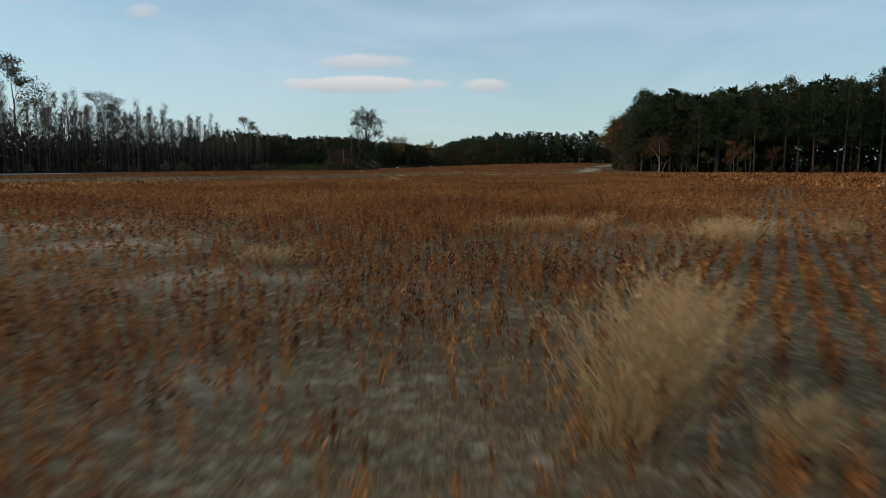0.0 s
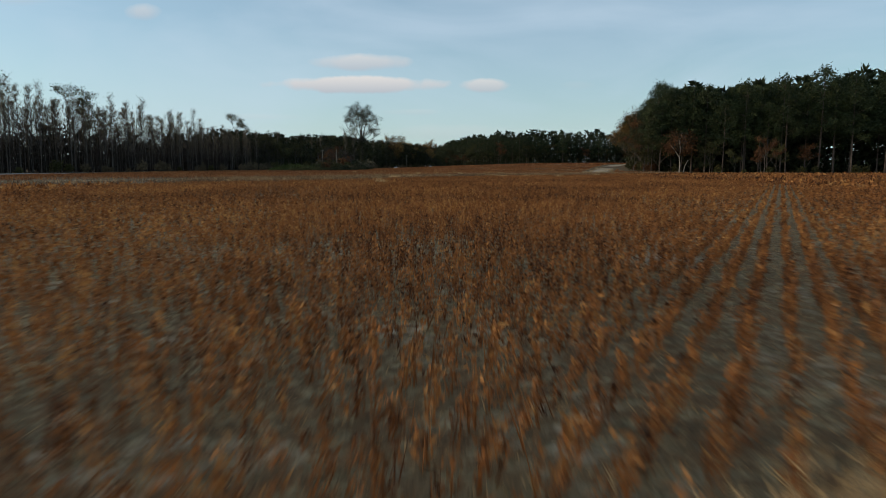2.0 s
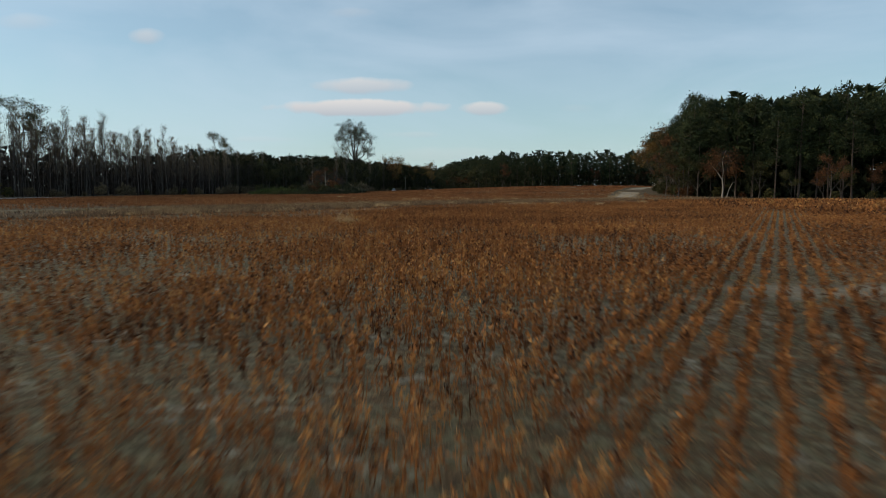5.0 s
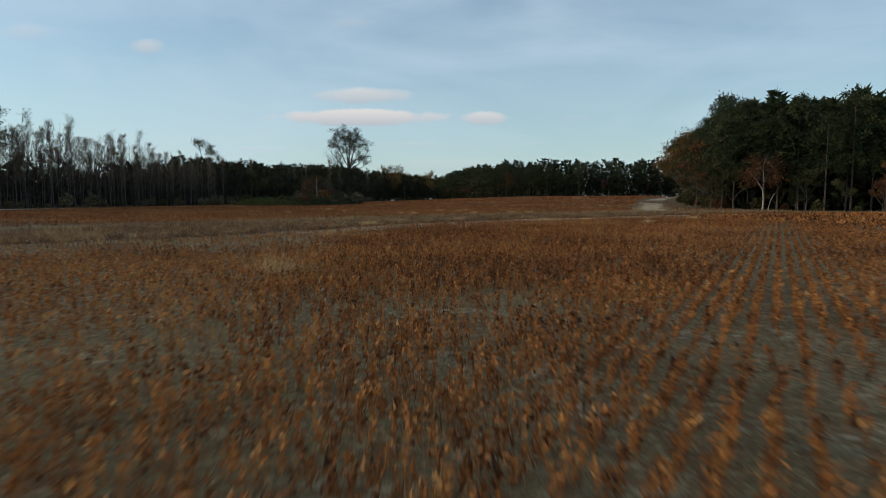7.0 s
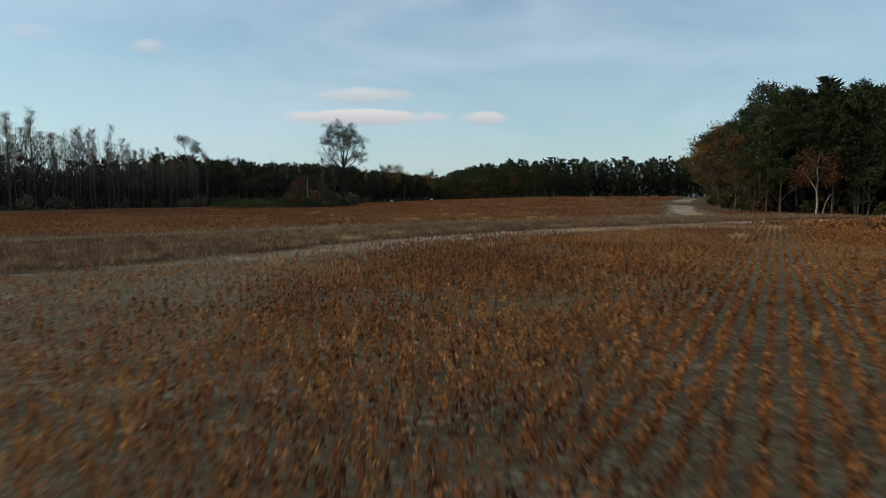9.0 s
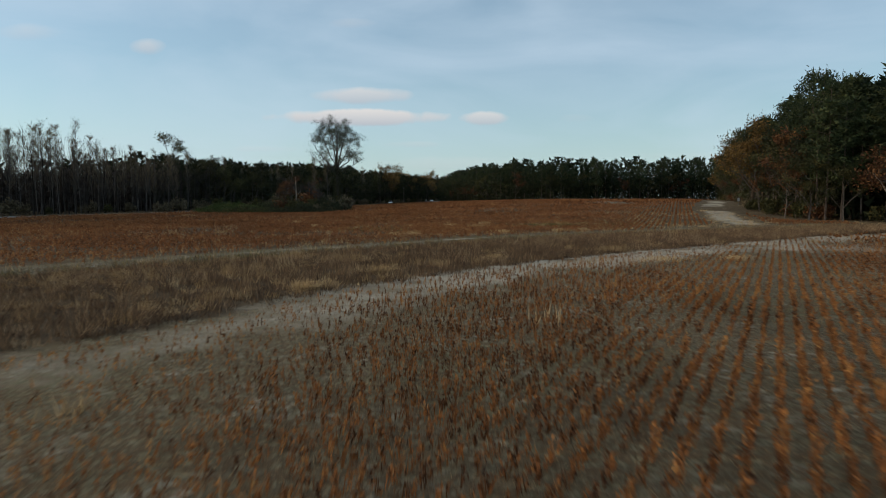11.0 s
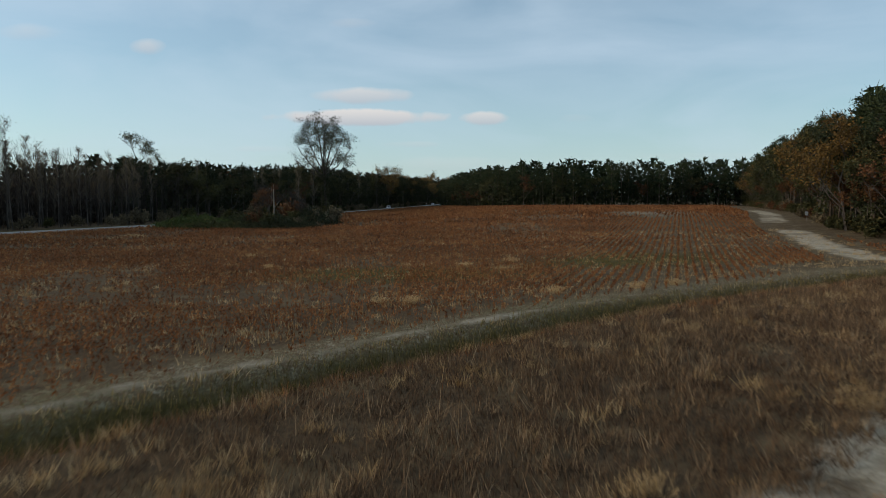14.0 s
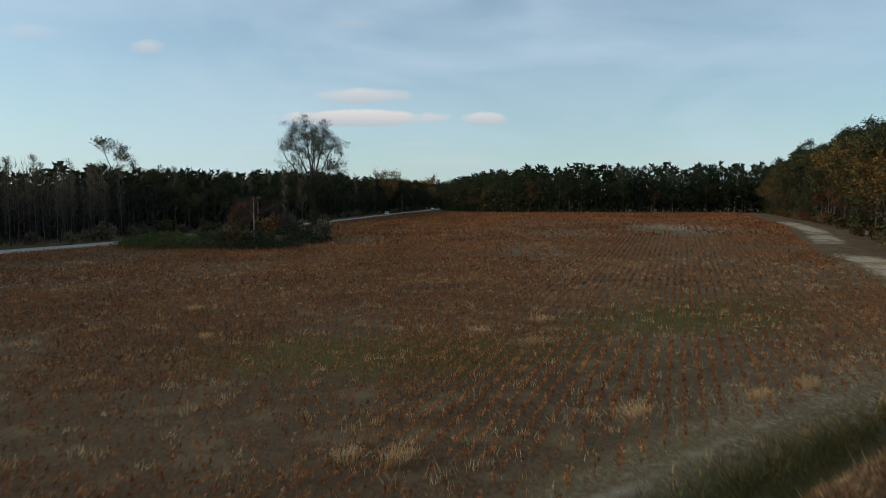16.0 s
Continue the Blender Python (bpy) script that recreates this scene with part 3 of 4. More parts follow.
# low stalks and stubble on the sandy field edge
xy = np.column_stack([rng.uniform(-34, 60, 230000), rng.uniform(90, 185, 230000)])
de, se = dist_line(xy[:, 0], xy[:, 1], NEAR_EDGE)
xy = xy[(se < 0) & (de < 16) & (vnoise(xy[:, 0], xy[:, 1], 0.9, 27) > 0.42)]
a, b = blades(xy, 0.17, 0.016, 0, rng, lean=0.5)
tris.append(a), tones.append(b * 0.75)
tagged(new("weed_strip", tri_mesh("weed_strip", np.concatenate(tris), np.concatenate(tones), WEED)),
       "rough brown dead weeds between field and ditch", "weeds", kind="stuff")

# rust-red weeds on the ditch's near bank
xy, tone, size = clumped(5200, (-40, 60), (125, 203), 16, 0.28, rng)
dd, sd = dist_line(xy[:, 0], xy[:, 1], DITCH)
ok = (sd < 0) & (rng.random(len(xy)) < np.exp(-((dd - 2.2) / 1.3) ** 2)) & (dd > 0.7)
a, b = blades(xy[ok], 0.42 * size[ok], 0.024, 0, rng, tone[ok], lean=0.4)
tagged(new("rust_weeds", tri_mesh("rust_weeds", a, b * 0.85, SOY_FAR)), "rust-red dead weeds on the ditch bank", "weeds", kind="stuff")

tris, tones = [], []
ditch = np.array(DITCH, float)
x = rng.uniform(-42, 75, 62000)
xy = np.column_stack([x, np.interp(x, ditch[:, 0], ditch[:, 1])]) + rng.normal(0, 0.85, (62000, 2))
dd, sd = dist_line(xy[:, 0], xy[:, 1], DITCH)
xy = xy[(dd > 0.4) & ((sd > 0) | (rng.random(len(xy)) < 0.2))]
a, b = blades(xy, 0.40, 0.030, 0, rng)
tris.append(a), tones.append(b)
xy, tone, size = clumped(5200, (-30, 60), (178, 225), 10, 0.4, rng)
ok = rng.random(len(xy)) < np.maximum(np.exp(-(np.hypot((xy[:, 0] - 17 - 0.7 * (xy[:, 1] - 203)) / 11, (xy[:, 1] - 203) / 9)) ** 2), 0.6 * np.exp(-(np.hypot((xy[:, 0] + 8) / 14, (xy[:, 1] - 190) / 7)) ** 2))
a, b = blades(xy[ok], 0.25, 0.05, 0, rng, tone[ok])
tris.append(a), tones.append(b)
tagged(new("ditch_grass", tri_mesh("ditch_grass", np.concatenate(tris), np.concatenate(tones), GREEN)),
       "olive green grass filling the shallow ditch", "grass", kind="stuff")

tris, tones = [], []
# blond fringe along the ditch's far bank and scattered through the far field
xy, tone, size = clumped(6500, (-40, 70), (140, 215), 14, 0.22, rng)
dd, sd = dist_line(xy[:, 0], xy[:, 1], DITCH)
ok = (sd > 0) & (rng.random(len(xy)) < np.exp(-((dd - 1.75) / 0.4) ** 2) + 0.28 * np.exp(-((dd - 6.5) / 2.2) ** 2))
a, b = blades(xy[ok], 0.45 * size[ok], 0.03, 0, rng, tone[ok])
tris.append(a), tones.append(b)
xy, tone, size = clumped(2300, (-60, 55), (160, 245), 18, 0.24, rng)
dd, sd = dist_line(xy[:, 0], xy[:, 1], DITCH)
ok = (sd > 0) & (dd > 5)
a, b = blades(xy[ok], 0.34 * size[ok], 0.04, 0, rng, tone[ok])
tris.append(a), tones.append(b)
# pale clumps standing out of the brown weed strip
xy, tone, size = clumped(5200, (-34, 60), (105, 205), 34, 0.20, rng)
de, se = dist_line(xy[:, 0], xy[:, 1], NEAR_EDGE)
dd, sd = dist_line(xy[:, 0], xy[:, 1], DITCH)
ok = (se > 0) & (sd < 0) & (dd > 1.3) & (de > 1) & (np.repeat(vnoise(xy[::34, 0], xy[::34, 1], 3.0, 21), 34) > 0.45)
a, b = blades(xy[ok], 0.46 * size[ok], 0.028, 0, rng, tone[ok] * 0.9, lean=0.5)
tris.append(a), tones.append(b)
xy, tone, size = clumped(260, (-70, 80), (60, 190), 20, 0.3, rng)
de, se = dist_line(xy[:, 0], xy[:, 1], NEAR_EDGE)
ok = (se < 0) & (de < 14)
a, b = blades(xy[ok], 0.5 * size[ok], 0.04, 0, rng, tone[ok])
tris.append(a), tones.append(b)
# short straw stubble between the rows under the flight line
xy = np.column_stack([rng.uniform(-11, 22, 190000), -2 + 155 * rng.random(190000) ** 1.2])
xy = xy[in_near(xy)]
a, b = blades(xy, 0.13, 0.014, 0, rng, lean=1.5)
tris.append(a), tones.append(b * 0.7)
tagged(new("dry_grass", tri_mesh("dry_grass", np.concatenate(tris), np.concatenate(tones), BLOND)),
       "scattered blond dry grass and straw on the soil", "grass", kind="stuff")


def grass_tuft(x, y, wide, tall, count, seed, long=1.0, turn=0.0):
    """One clump of tall blond grass with feathery heads."""
    r = np.random.default_rng(seed)
    p = r.normal(0, 0.42, (count, 2)) * (wide * long, wide)
    c, s = math.cos(turn), math.sin(turn)
    p = np.column_stack([p[:, 0] * c - p[:, 1] * s, p[:, 0] * s + p[:, 1] * c])
    foot = np.column_stack([p, np.full(count, -0.03)])
    way = np.column_stack([p * 0.35 / max(wide, 0.1) + r.normal(0, 0.34, (count, 2)) + (0.12, 0.05), np.ones(count)])
    ln = tall * r.uniform(0.55, 1.15, count)
    ob = new("grass_tuft")
    part("foliage", tri_mesh("tuft_foliage", leaves(foot, way, ln, np.full(count, 0.011), r), r.random(count) * 0.7, BLOND), ob)
    t = []
    tips = foot + unit(way) * ln[:, None] * 0.85
    for _ in range(6):
        t.append(leaves(tips - unit(way) * (ln * r.uniform(0, 0.35, count))[:, None], way + r.normal(0, 0.5, (count, 3)), np.full(count, 0.12), np.full(count, 0.012), r))
    tone = np.tile(0.3 + 0.6 * r.random(count), 6)
    tagged(part("plume", tri_mesh("tuft_plume", np.concatenate(t), tone, BLOND), ob), "feathery pale seed plumes", kind="stuff")
    ob.location = (x, y, zz(x, y))
    return tagged(ob, "tall blond tuft of dry grass in the soybean field", "grass tuft", "grass tufts")


# x, y, half width, height
FIELD_TUFTS = [(1.45, 5.0, 0.36, 1.25), (1.9, 5.9, 0.40, 1.30), (2.5, 6.9, 0.42, 1.30), (2.6, 4.6, 0.32, 0.6), (7.2, 17.0, 0.75, 0.90), (8.2, 18.3, 0.65, 0.85),
               (11.2, 18.4, 0.50, 0.80), (2.2, 21.2, 0.50, 0.62), (3.5, 21.8, 0.50, 0.66), (4.8, 21.3, 0.30, 0.55), (-3.9, 14.4, 0.45, 0.5), (6.3, 25.0, 0.35, 0.55),
               (-6.6, 88.6, 0.22, 1.0), (-6.0, 89.2, 0.25, 0.6)]
EDGE_TUFTS = [(30.3, 148, 0.8, 0.7), (20.3, 134, 0.5, 0.7), (-5.6, 138.8, 0.6, 0.7), (-8.3, 132.6, 0.6, 0.6), (1.0, 146.3, 0.6, 0.55), (10.0, 152.5, 1.1, 0.5), (11.4, 145.3, 1.2, 0.4), (16.5, 146.1, 1.1, 0.4)]
FAR_TUFTS = [(3.7, 200.2, 0.8, 0.6), (2.2, 192.4, 0.9, 0.6), (4.4, 178.1, 1.0, 0.6), (-5.6, 173.0, 0.6, 0.7), (-7.5, 173.3, 0.6, 0.6), (14.4, 182.4, 0.7, 0.6),
             (11.2, 180.6, 0.7, 0.6), (-1.3, 196.0, 0.7, 0.6), (-56.8, 244.9, 1.8, 0.6), (-20, 194, 0.5, 0.6), (-25, 205, 0.5, 0.6)]
tuft_rng = random.Random(8)
for i, (x, y, wide, tall) in enumerate(FIELD_TUFTS + EDGE_TUFTS + FAR_TUFTS):
    grass_tuft(x, y, wide, tall, int(90 + 220 * wide * tall), 300 + i, tuft_rng.uniform(1.2, 1.8), tuft_rng.uniform(-0.2, 0.9) if y > 10 else 1.1)


# ---------------------------------------------------------------- trees
def clump_cloud(centres, radius, per, ln, wd, rng, up=0.2):
    """Leaf clumps: per leaves round each centre, one tint for each clump."""
    n = len(centres)
    c = np.repeat(centres, per, 0)
    r = np.repeat(np.broadcast_to(radius, (n,)), per)
    off = rng.normal(0, 0.5, (n * per, 3)) * r[:, None] * (1, 1, 0.75)
    way = unit(off) * 0.5 + rng.normal(0, 0.6, (n * per, 3)) + (0, 0, up)
    t = leaves(c + off, way, ln * rng.uniform(0.6, 1.4, n * per), wd * rng.uniform(0.6, 1.4, n * per), rng)
    return t, np.clip(np.repeat(rng.random(n), per) * 0.8 + rng.normal(0.1, 0.12, n * per), 0, 1)


def pine_parts(seed, h=25.0, bare=0.42, wide=3.3, clumps=100, per=14):
    r = np.random.default_rng(seed)
    segs = []
    bend = r.normal(0, 0.25, (2,))
    pts = [Vector((bend[0] * math.sin(k * 2.2), bend[1] * math.sin(k * 1.7), h * k)) for k in np.linspace(0, 0.98, 6)]
    rad = np.linspace(0.24, 0.05, 6)
    for i in range(5):
        segs.append((pts[i], pts[i + 1], rad[i], rad[i + 1]))
    cs = []
    for i in range(clumps):
        k = bare + (1 - bare) * r.random() ** 0.85
        f = (k - bare) / (1 - bare)
        reach = wide * (0.45 + 0.75 * math.sin(math.pi * min(1, 0.22 + 0.78 * f)) ** 0.8) * r.uniform(0.45, 1.1) * (1 if f < 0.92 else 0.4)
        a = r.random() * 2 * math.pi
        tip = Vector((math.cos(a) * reach, math.sin(a) * reach, h * k + 0.25 * reach))
        cs.append(tip)
        if i % 6 == 0:
            segs.append((Vector((0, 0, h * k - 0.3)), tip, 0.05, 0.015))
    for i in range(9):
        k = r.uniform(0.08, max(bare, 0.1))
        a, ln = r.random() * 6.28, r.uniform(0.5, 2.2)
        segs.append((Vector((0, 0, h * k)), Vector((math.cos(a) * ln, math.sin(a) * ln, h * k + 0.3)), 0.035, 0.01))
    v, f = limbs(segs, 5)
    t, tone = clump_cloud(np.array(cs), r.uniform(0.8, 1.35, len(cs)), per * 2, 0.62, 0.24, r, 0.25)
    return mesh_of("pine_trunk", v, f, BARK_PINE), (t, tone)


def branch_tree(r, h, fork, spread, levels=3, kids=4, trunk_r=0.25, upright=0.6, twig=1.0):
    """Limbs of a broadleaf tree and the places of its twig tips."""
    segs, tips = [], []

    def grow(p, way, ln, rad, level):
        q = p + way * ln
        mid = p + way * ln * 0.5 + Vector(r.normal(0, 0.04 * ln, 3))
        segs.append((p, mid, rad, rad * 0.82)), segs.append((mid, q, rad * 0.82, rad * 0.62))
        if level == 0:
            tips.append(q), tips.append(mid)
            return
        n = kids if level > 1 else kids + 1
        for i in range(n):
            k = 1.0 if i == 0 else r.uniform(0.45, 1.0)
            start = p + (q - p) * k
            a = r.random() * 6.28
            side = Vector((math.cos(a), math.sin(a), 0))
            new_way = (way * upright + side * spread * r.uniform(0.5, 1.2) + Vector((0, 0, 0.25))).normalized()
            grow(start, new_way, ln * r.uniform(0.5, 0.78), max(0.012, rad * (0.6 if i == 0 else 0.42)), level - 1)

    base = Vector((0, 0, 0))
    top = Vector((r.normal(0, 0.2), r.normal(0, 0.2), h * fork))
    segs.append((base, top * 0.5, trunk_r * 1.15, trunk_r * 0.9)), segs.append((top * 0.5, top, trunk_r * 0.9, trunk_r * 0.7))
    grow(top, Vector((0, 0, 1)), h * (1 - fork) * 0.42, trunk_r * 0.65, levels)
    for _ in range(kids - 1):
        a = r.random() * 6.28
        grow(top * r.uniform(0.75, 1.0), (Vector((math.cos(a) * spread, math.sin(a) * spread, 0.9))).normalized(), h * (1 - fork) * 0.36, trunk_r * 0.5, levels - 1)
    return segs, np.array([tuple(p) for p in tips])


def broadleaf_parts(seed, h, fork, spread, levels, kids, per, ln, wd, bark, trunk_r=0.22, keep=1.0, upright=0.6, radius=0.9):
    r = np.random.default_rng(seed)
    segs, tips = branch_tree(r, h, fork, spread, levels, kids, trunk_r, upright)
    top = max(s[1].z for s in segs)
    k = h / top
    segs = [(a * k, b * k, r0, r1) for a, b, r0, r1 in segs]
    tips = tips * k
    v, f = limbs(segs, 3 if levels > 2 else 4)
    tips = tips[r.random(len(tips)) < keep]
    t = clump_cloud(tips, r.uniform(0.6, 1.2, len(tips)) * radius, per, ln, wd, r)
    return mesh_of("limbs", v, f, bark), t


def make_tree(kind, trunk, crown, crown_mat, label, category, group):
    ob = new(kind)
    part("trunk", trunk, ob)
    part("crown", tri_mesh(kind + "_crown", crown[0], crown[1], crown_mat), ob)
    return tagged(ob, label, category, group)


class Grove:
    """Sets out trees of one kind: first the originals, then copies."""

    def __init__(self, originals):
        self.originals, self.used = originals, 0

    def put(self, m, which=None):
        k = self.used if which is None else which
        ob = self.originals[k % len(self.originals)]
        if self.used < len(self.originals):
            ob = self.originals[self.used]
            ob.matrix_basis = m
        else:
            ob = copy_thing(ob, m)
        self.used += 1
        return ob


pines = Grove([make_tree("pine_tree", *pine_parts(40 + i, 25, (0.30, 0.40, 0.24, 0.34)[i], (3.6, 3.2, 3.9, 3.4)[i]), PINE, "tall dark green pine with a bare straight trunk", "pine tree", "pines of the wood") for i in range(4)])
young = Grove([make_tree("evergreen_tree", *pine_parts(60 + i, 17, 0.12, 3.0, 80, 15), CEDAR, "dark bushy evergreen at the wood's edge", "evergreen tree", "edge evergreens") for i in range(3)])


def poplar_parts(seed, h):
    """A slim straight trunk with many steep thin limbs, fine twigs and a few last leaves at the top."""
    r = np.random.default_rng(seed)
    bend = r.normal(0, 0.35, 2)
    at = lambda k: Vector((bend[0] * math.sin(2.4 * k), bend[1] * math.sin(1.9 * k), h * k))
    ks = np.linspace(0, 1, 7)
    segs = [(at(a), at(b), 0.15 - 0.13 * a, 0.15 - 0.13 * b) for a, b in zip(ks[:-1], ks[1:])]
    bases, ways, lens, tops = [], [], [], []
    for _ in range(64):
        k = r.uniform(0.30, 0.97)
        a = r.random() * 6.28
        out = r.uniform(0.35, 0.85)
        way = Vector((math.cos(a) * out, math.sin(a) * out, 1)).normalized()
        ln = (1.2 + 3.4 * (1 - k) ** 0.7) * r.uniform(0.6, 1.1)
        p, q = at(k), at(k) + way * ln
        segs.append((p, q, 0.035 + 0.04 * (1 - k), 0.010))
        for _ in range(14):
            f = r.uniform(0.3, 1.0)
            bases.append(tuple(p + way * ln * f)), ways.append(tuple(way + Vector(r.normal(0, 0.45, 3)))), lens.append(r.uniform(0.5, 1.3))
        if k > 0.55:
            tops.append(tuple(q))
            tops.append(tuple(p + way * ln * 0.6))
    v, f = limbs(segs, 3)
    twigs = leaves(np.array(bases), np.array(ways), np.array(lens), np.full(len(bases), 0.036), r)
    t, tone = clump_cloud(np.array(tops), 0.8, 7, 0.24, 0.15, r)
    return mesh_of("poplar_trunk", v, f, BARK_POPLAR), (np.concatenate([t, twigs]), np.concatenate([tone, 0.3 + 0.4 * r.random(len(twigs))]))


poplars = Grove([make_tree("bare_poplar", *poplar_parts(80 + i, 25), GREY_LEAF, "slender grey nearly leafless tree with thin upright limbs", "bare tree", "bare trees by the road") for i in range(5)])
olives = Grove([make_tree("broadleaf_tree", *broadleaf_parts(100 + i, 15, 0.22, 0.75, 3, 3, 26, 0.40, 0.22, BARK_GREY, 0.2, 0.8, 0.6, 1.0), OLIVE, "olive green broadleaf tree at the wood's edge", "broadleaf tree", "edge broadleaf trees") for i in range(3)])
rusts = Grove([make_tree("autumn_tree", *broadleaf_parts(120 + i, 13, 0.2, 0.7, 3, 3, 24, 0.38, 0.21, BARK_GREY, 0.18, 0.75, 0.6, 0.95), RUST, "rust-brown autumn tree at the wood's edge", "autumn tree", "autumn trees") for i in range(3)])
golds = Grove([make_tree("yellow_autumn_tree", *broadleaf_parts(140 + i, 15, 0.2, 0.7, 3, 3, 24, 0.40, 0.22, BARK_GREY, 0.18, 0.8, 0.6, 1.3), GOLD, "orange-yellow autumn tree among dark evergreens", "autumn tree", "autumn trees") for i in range(2)])


thicket_trees = Grove([make_tree("bare_thicket_tree", *broadleaf_parts(190 + i, 16, 0.12, 0.6, 3, 4, 14, 0.45, 0.10, BARK_GREY, 0.16, 0.9, 0.7, 1.3), BROWN_SHADED, "dark nearly leafless small tree in the bramble thicket", "bare tree", "thicket trees") for i in range(3)])


def shrub_parts(seed, mat_bark, per=8):
    r = np.random.default_rng(seed)
    segs, tips = branch_tree(r, 3.0, 0.08, 0.9, 2, 4, 0.06, 0.5)
    v, f = limbs(segs, 3)
    t = clump_cloud(tips, 0.75, per, 0.42, 0.30, r)
    t[0][:, :, 2] = np.maximum(t[0][:, :, 2], 0.02)
    return mesh_of("stems", v, f, mat_bark), t


def make_shrub(seed, crown_mat, label):
    stems, crown = shrub_parts(seed, BARK_GREY)
    ob = new("shrub")
    part("stems", stems, ob)
    part("crown", tri_mesh("shrub_crown", crown[0], crown[1], crown_mat), ob)
    return tagged(ob, label, "shrub", "shrubs along the woods")


shrubs_rust = Grove([make_shrub(160 + i, RUST, "rust-brown shrub at the foot of the wood") for i in range(2)])
shrubs_dark = Grove([make_shrub(170 + i, OLIVE, "dark olive shrub at the foot of the wood") for i in range(2)])
shrubs_grey = Grove([make_shrub(180 + i, GREY_LEAF, "withered grey-brown shrub by the road") for i in range(2)])


def along_line(line, step, offset, rng, jitter=0.35, start=0.0, end=1e9):
    """Places along a polyline, set off to its left by offset."""
    out, run = [], 0.0
    for (ax, ay), (bx, by) in zip(line[:-1], line[1:]):
        ln = math.hypot(bx - ax, by - ay)
        tx, ty = (bx - ax) / ln, (by - ay) / ln
        k = (-run) % step
        while k < ln:
            if start <= run + k <= end:
                j = rng.normal(0, jitter * step, 2)
                out.append((ax + tx * k - ty * offset + j[0], ay + ty * k + tx * offset + j[1]))
            k += step
        run += ln
    return out


rt = np.random.default_rng(77)


def spin():
    return rt.uniform(0, 6.28)


# pine wood on the right-hand side: two rows as single trees, the depth behind as one mass
for line, side in ((WOOD_FRONT, 1), (WOOD_SIDE, -1)):
    for row, (off, step) in enumerate(((2.5, 5.5), (7.5, 5.5))):
        for x, y in along_line(line, step, side * off, rt, 0.22):
            h = rt.uniform(0.88, 1.06)
            if side < 0:
                h *= (0.90 if row == 0 else 1.02) + 0.04 * float(smooth(260, 330, y))
            else:
                h *= 0.93 + 0.20 * float(smooth(64, 120, x))
            pines.put(place(x, y, spin(), h, rt.uniform(0.93, 1.08)), int(rt.integers(4)))
# mixed edge down the wood's flank, along the sandy track
for x, y in along_line(WOOD_SIDE, 3.4, -0.5, rt, 0.25, 2):
    k = rt.random()
    grove = young if k < 0.22 else olives if k < 0.60 else rusts if k < 0.88 else golds
    grove.put(place(x, y, spin(), rt.uniform(0.74, 1.22)), int(rt.integers(3)))
for x, y in along_line(WOOD_FRONT, 6.0, 1.0, rt, 0.3):
    k = rt.random()
    if k < 0.45:
        (rusts if k < 0.2 else olives).put(place(x, y, spin(), rt.uniform(0.35, 0.62)), int(rt.integers(3)))
    grove = shrubs_rust if rt.random() < 0.45 else shrubs_dark
    grove.put(place(x + 2, y - 1, spin(), rt.uniform(0.5, 1.0)), int(rt.integers(2)))
for x, y, s, grove in ((82, 187, 0.60, rusts), (60, 216, 0.8, olives), (58.5, 221, 0.62, rusts), (63.5, 212, 0.55, olives), (62, 233, 0.9, olives), (66, 246, 0.8, rusts),
                       (74, 205, 0.75, young), (97, 196, 0.5, rusts), (90, 196.5, 0.45, olives)):
    grove.put(place(x, y, spin(), s), int(rt.integers(3)))

for x, y in along_line(WOOD_SIDE, 2.8, 1.2, rt, 0.3, 2):
    k = rt.random()
    (shrubs_dark if k < 0.55 else shrubs_rust if k < 0.85 else shrubs_grey).put(place(x, y, spin(), rt.uniform(0.6, 1.25)), int(rt.integers(2)))

# far pine wood at the end of the field
for row, (off, step) in enumerate(((2.0, 5.0), (7.0, 5.5))):
    for x, y in along_line(FAR_WOOD, step, off, rt, 0.25):
        k = rt.random()
        if row == 0 and k < 0.40:
            (olives if k < 0.17 else rusts if k < 0.31 else young).put(place(x, y, spin(), rt.uniform(0.7, 1.1)), int(rt.integers(3)))
        else:
            pines.put(place(x, y, spin(), rt.uniform(0.72, 0.95)), int(rt.integers(4)))

# woods across the road
for row, (off, step) in enumerate(((13, 2.6), (18, 2.8), (25, 3.2))):
    for x, y in along_line(ROAD[2:], step, off, rt, 0.3, 0, 860):
        if y < 172:
            continue
        if y < 305 + 10 * row:
            poplars.put(place(x, y, spin(), rt.uniform(0.78, 1.06) * (1 - 0.34 * float(smooth(245, 308, y)))), int(rt.integers(4)))
        elif rt.random() < 0.40:
            k = rt.random()
            grove = young if k < 0.5 else olives if k < 0.72 else rusts if k < 0.80 else golds if (y > 560 and k < 0.97) else poplars
            size = {id(young): 0.92, id(olives): 0.95, id(rusts): 0.95, id(golds): 1.1, id(poplars): 0.66}[id(grove)] * rt.uniform(0.8, 1.15) * (1 + 0.25 * float(smooth(380, 480, y)))
            grove.put(place(x, y, spin(), size), int(rt.integers(3)))
for x, y in along_line(ROAD[2:], 6.0, 10, rt, 0.3, 120, 760):
    (shrubs_grey if rt.random() < 0.7 else shrubs_dark).put(place(x, y, spin(), rt.uniform(0.7, 1.5)), int(rt.integers(2)))


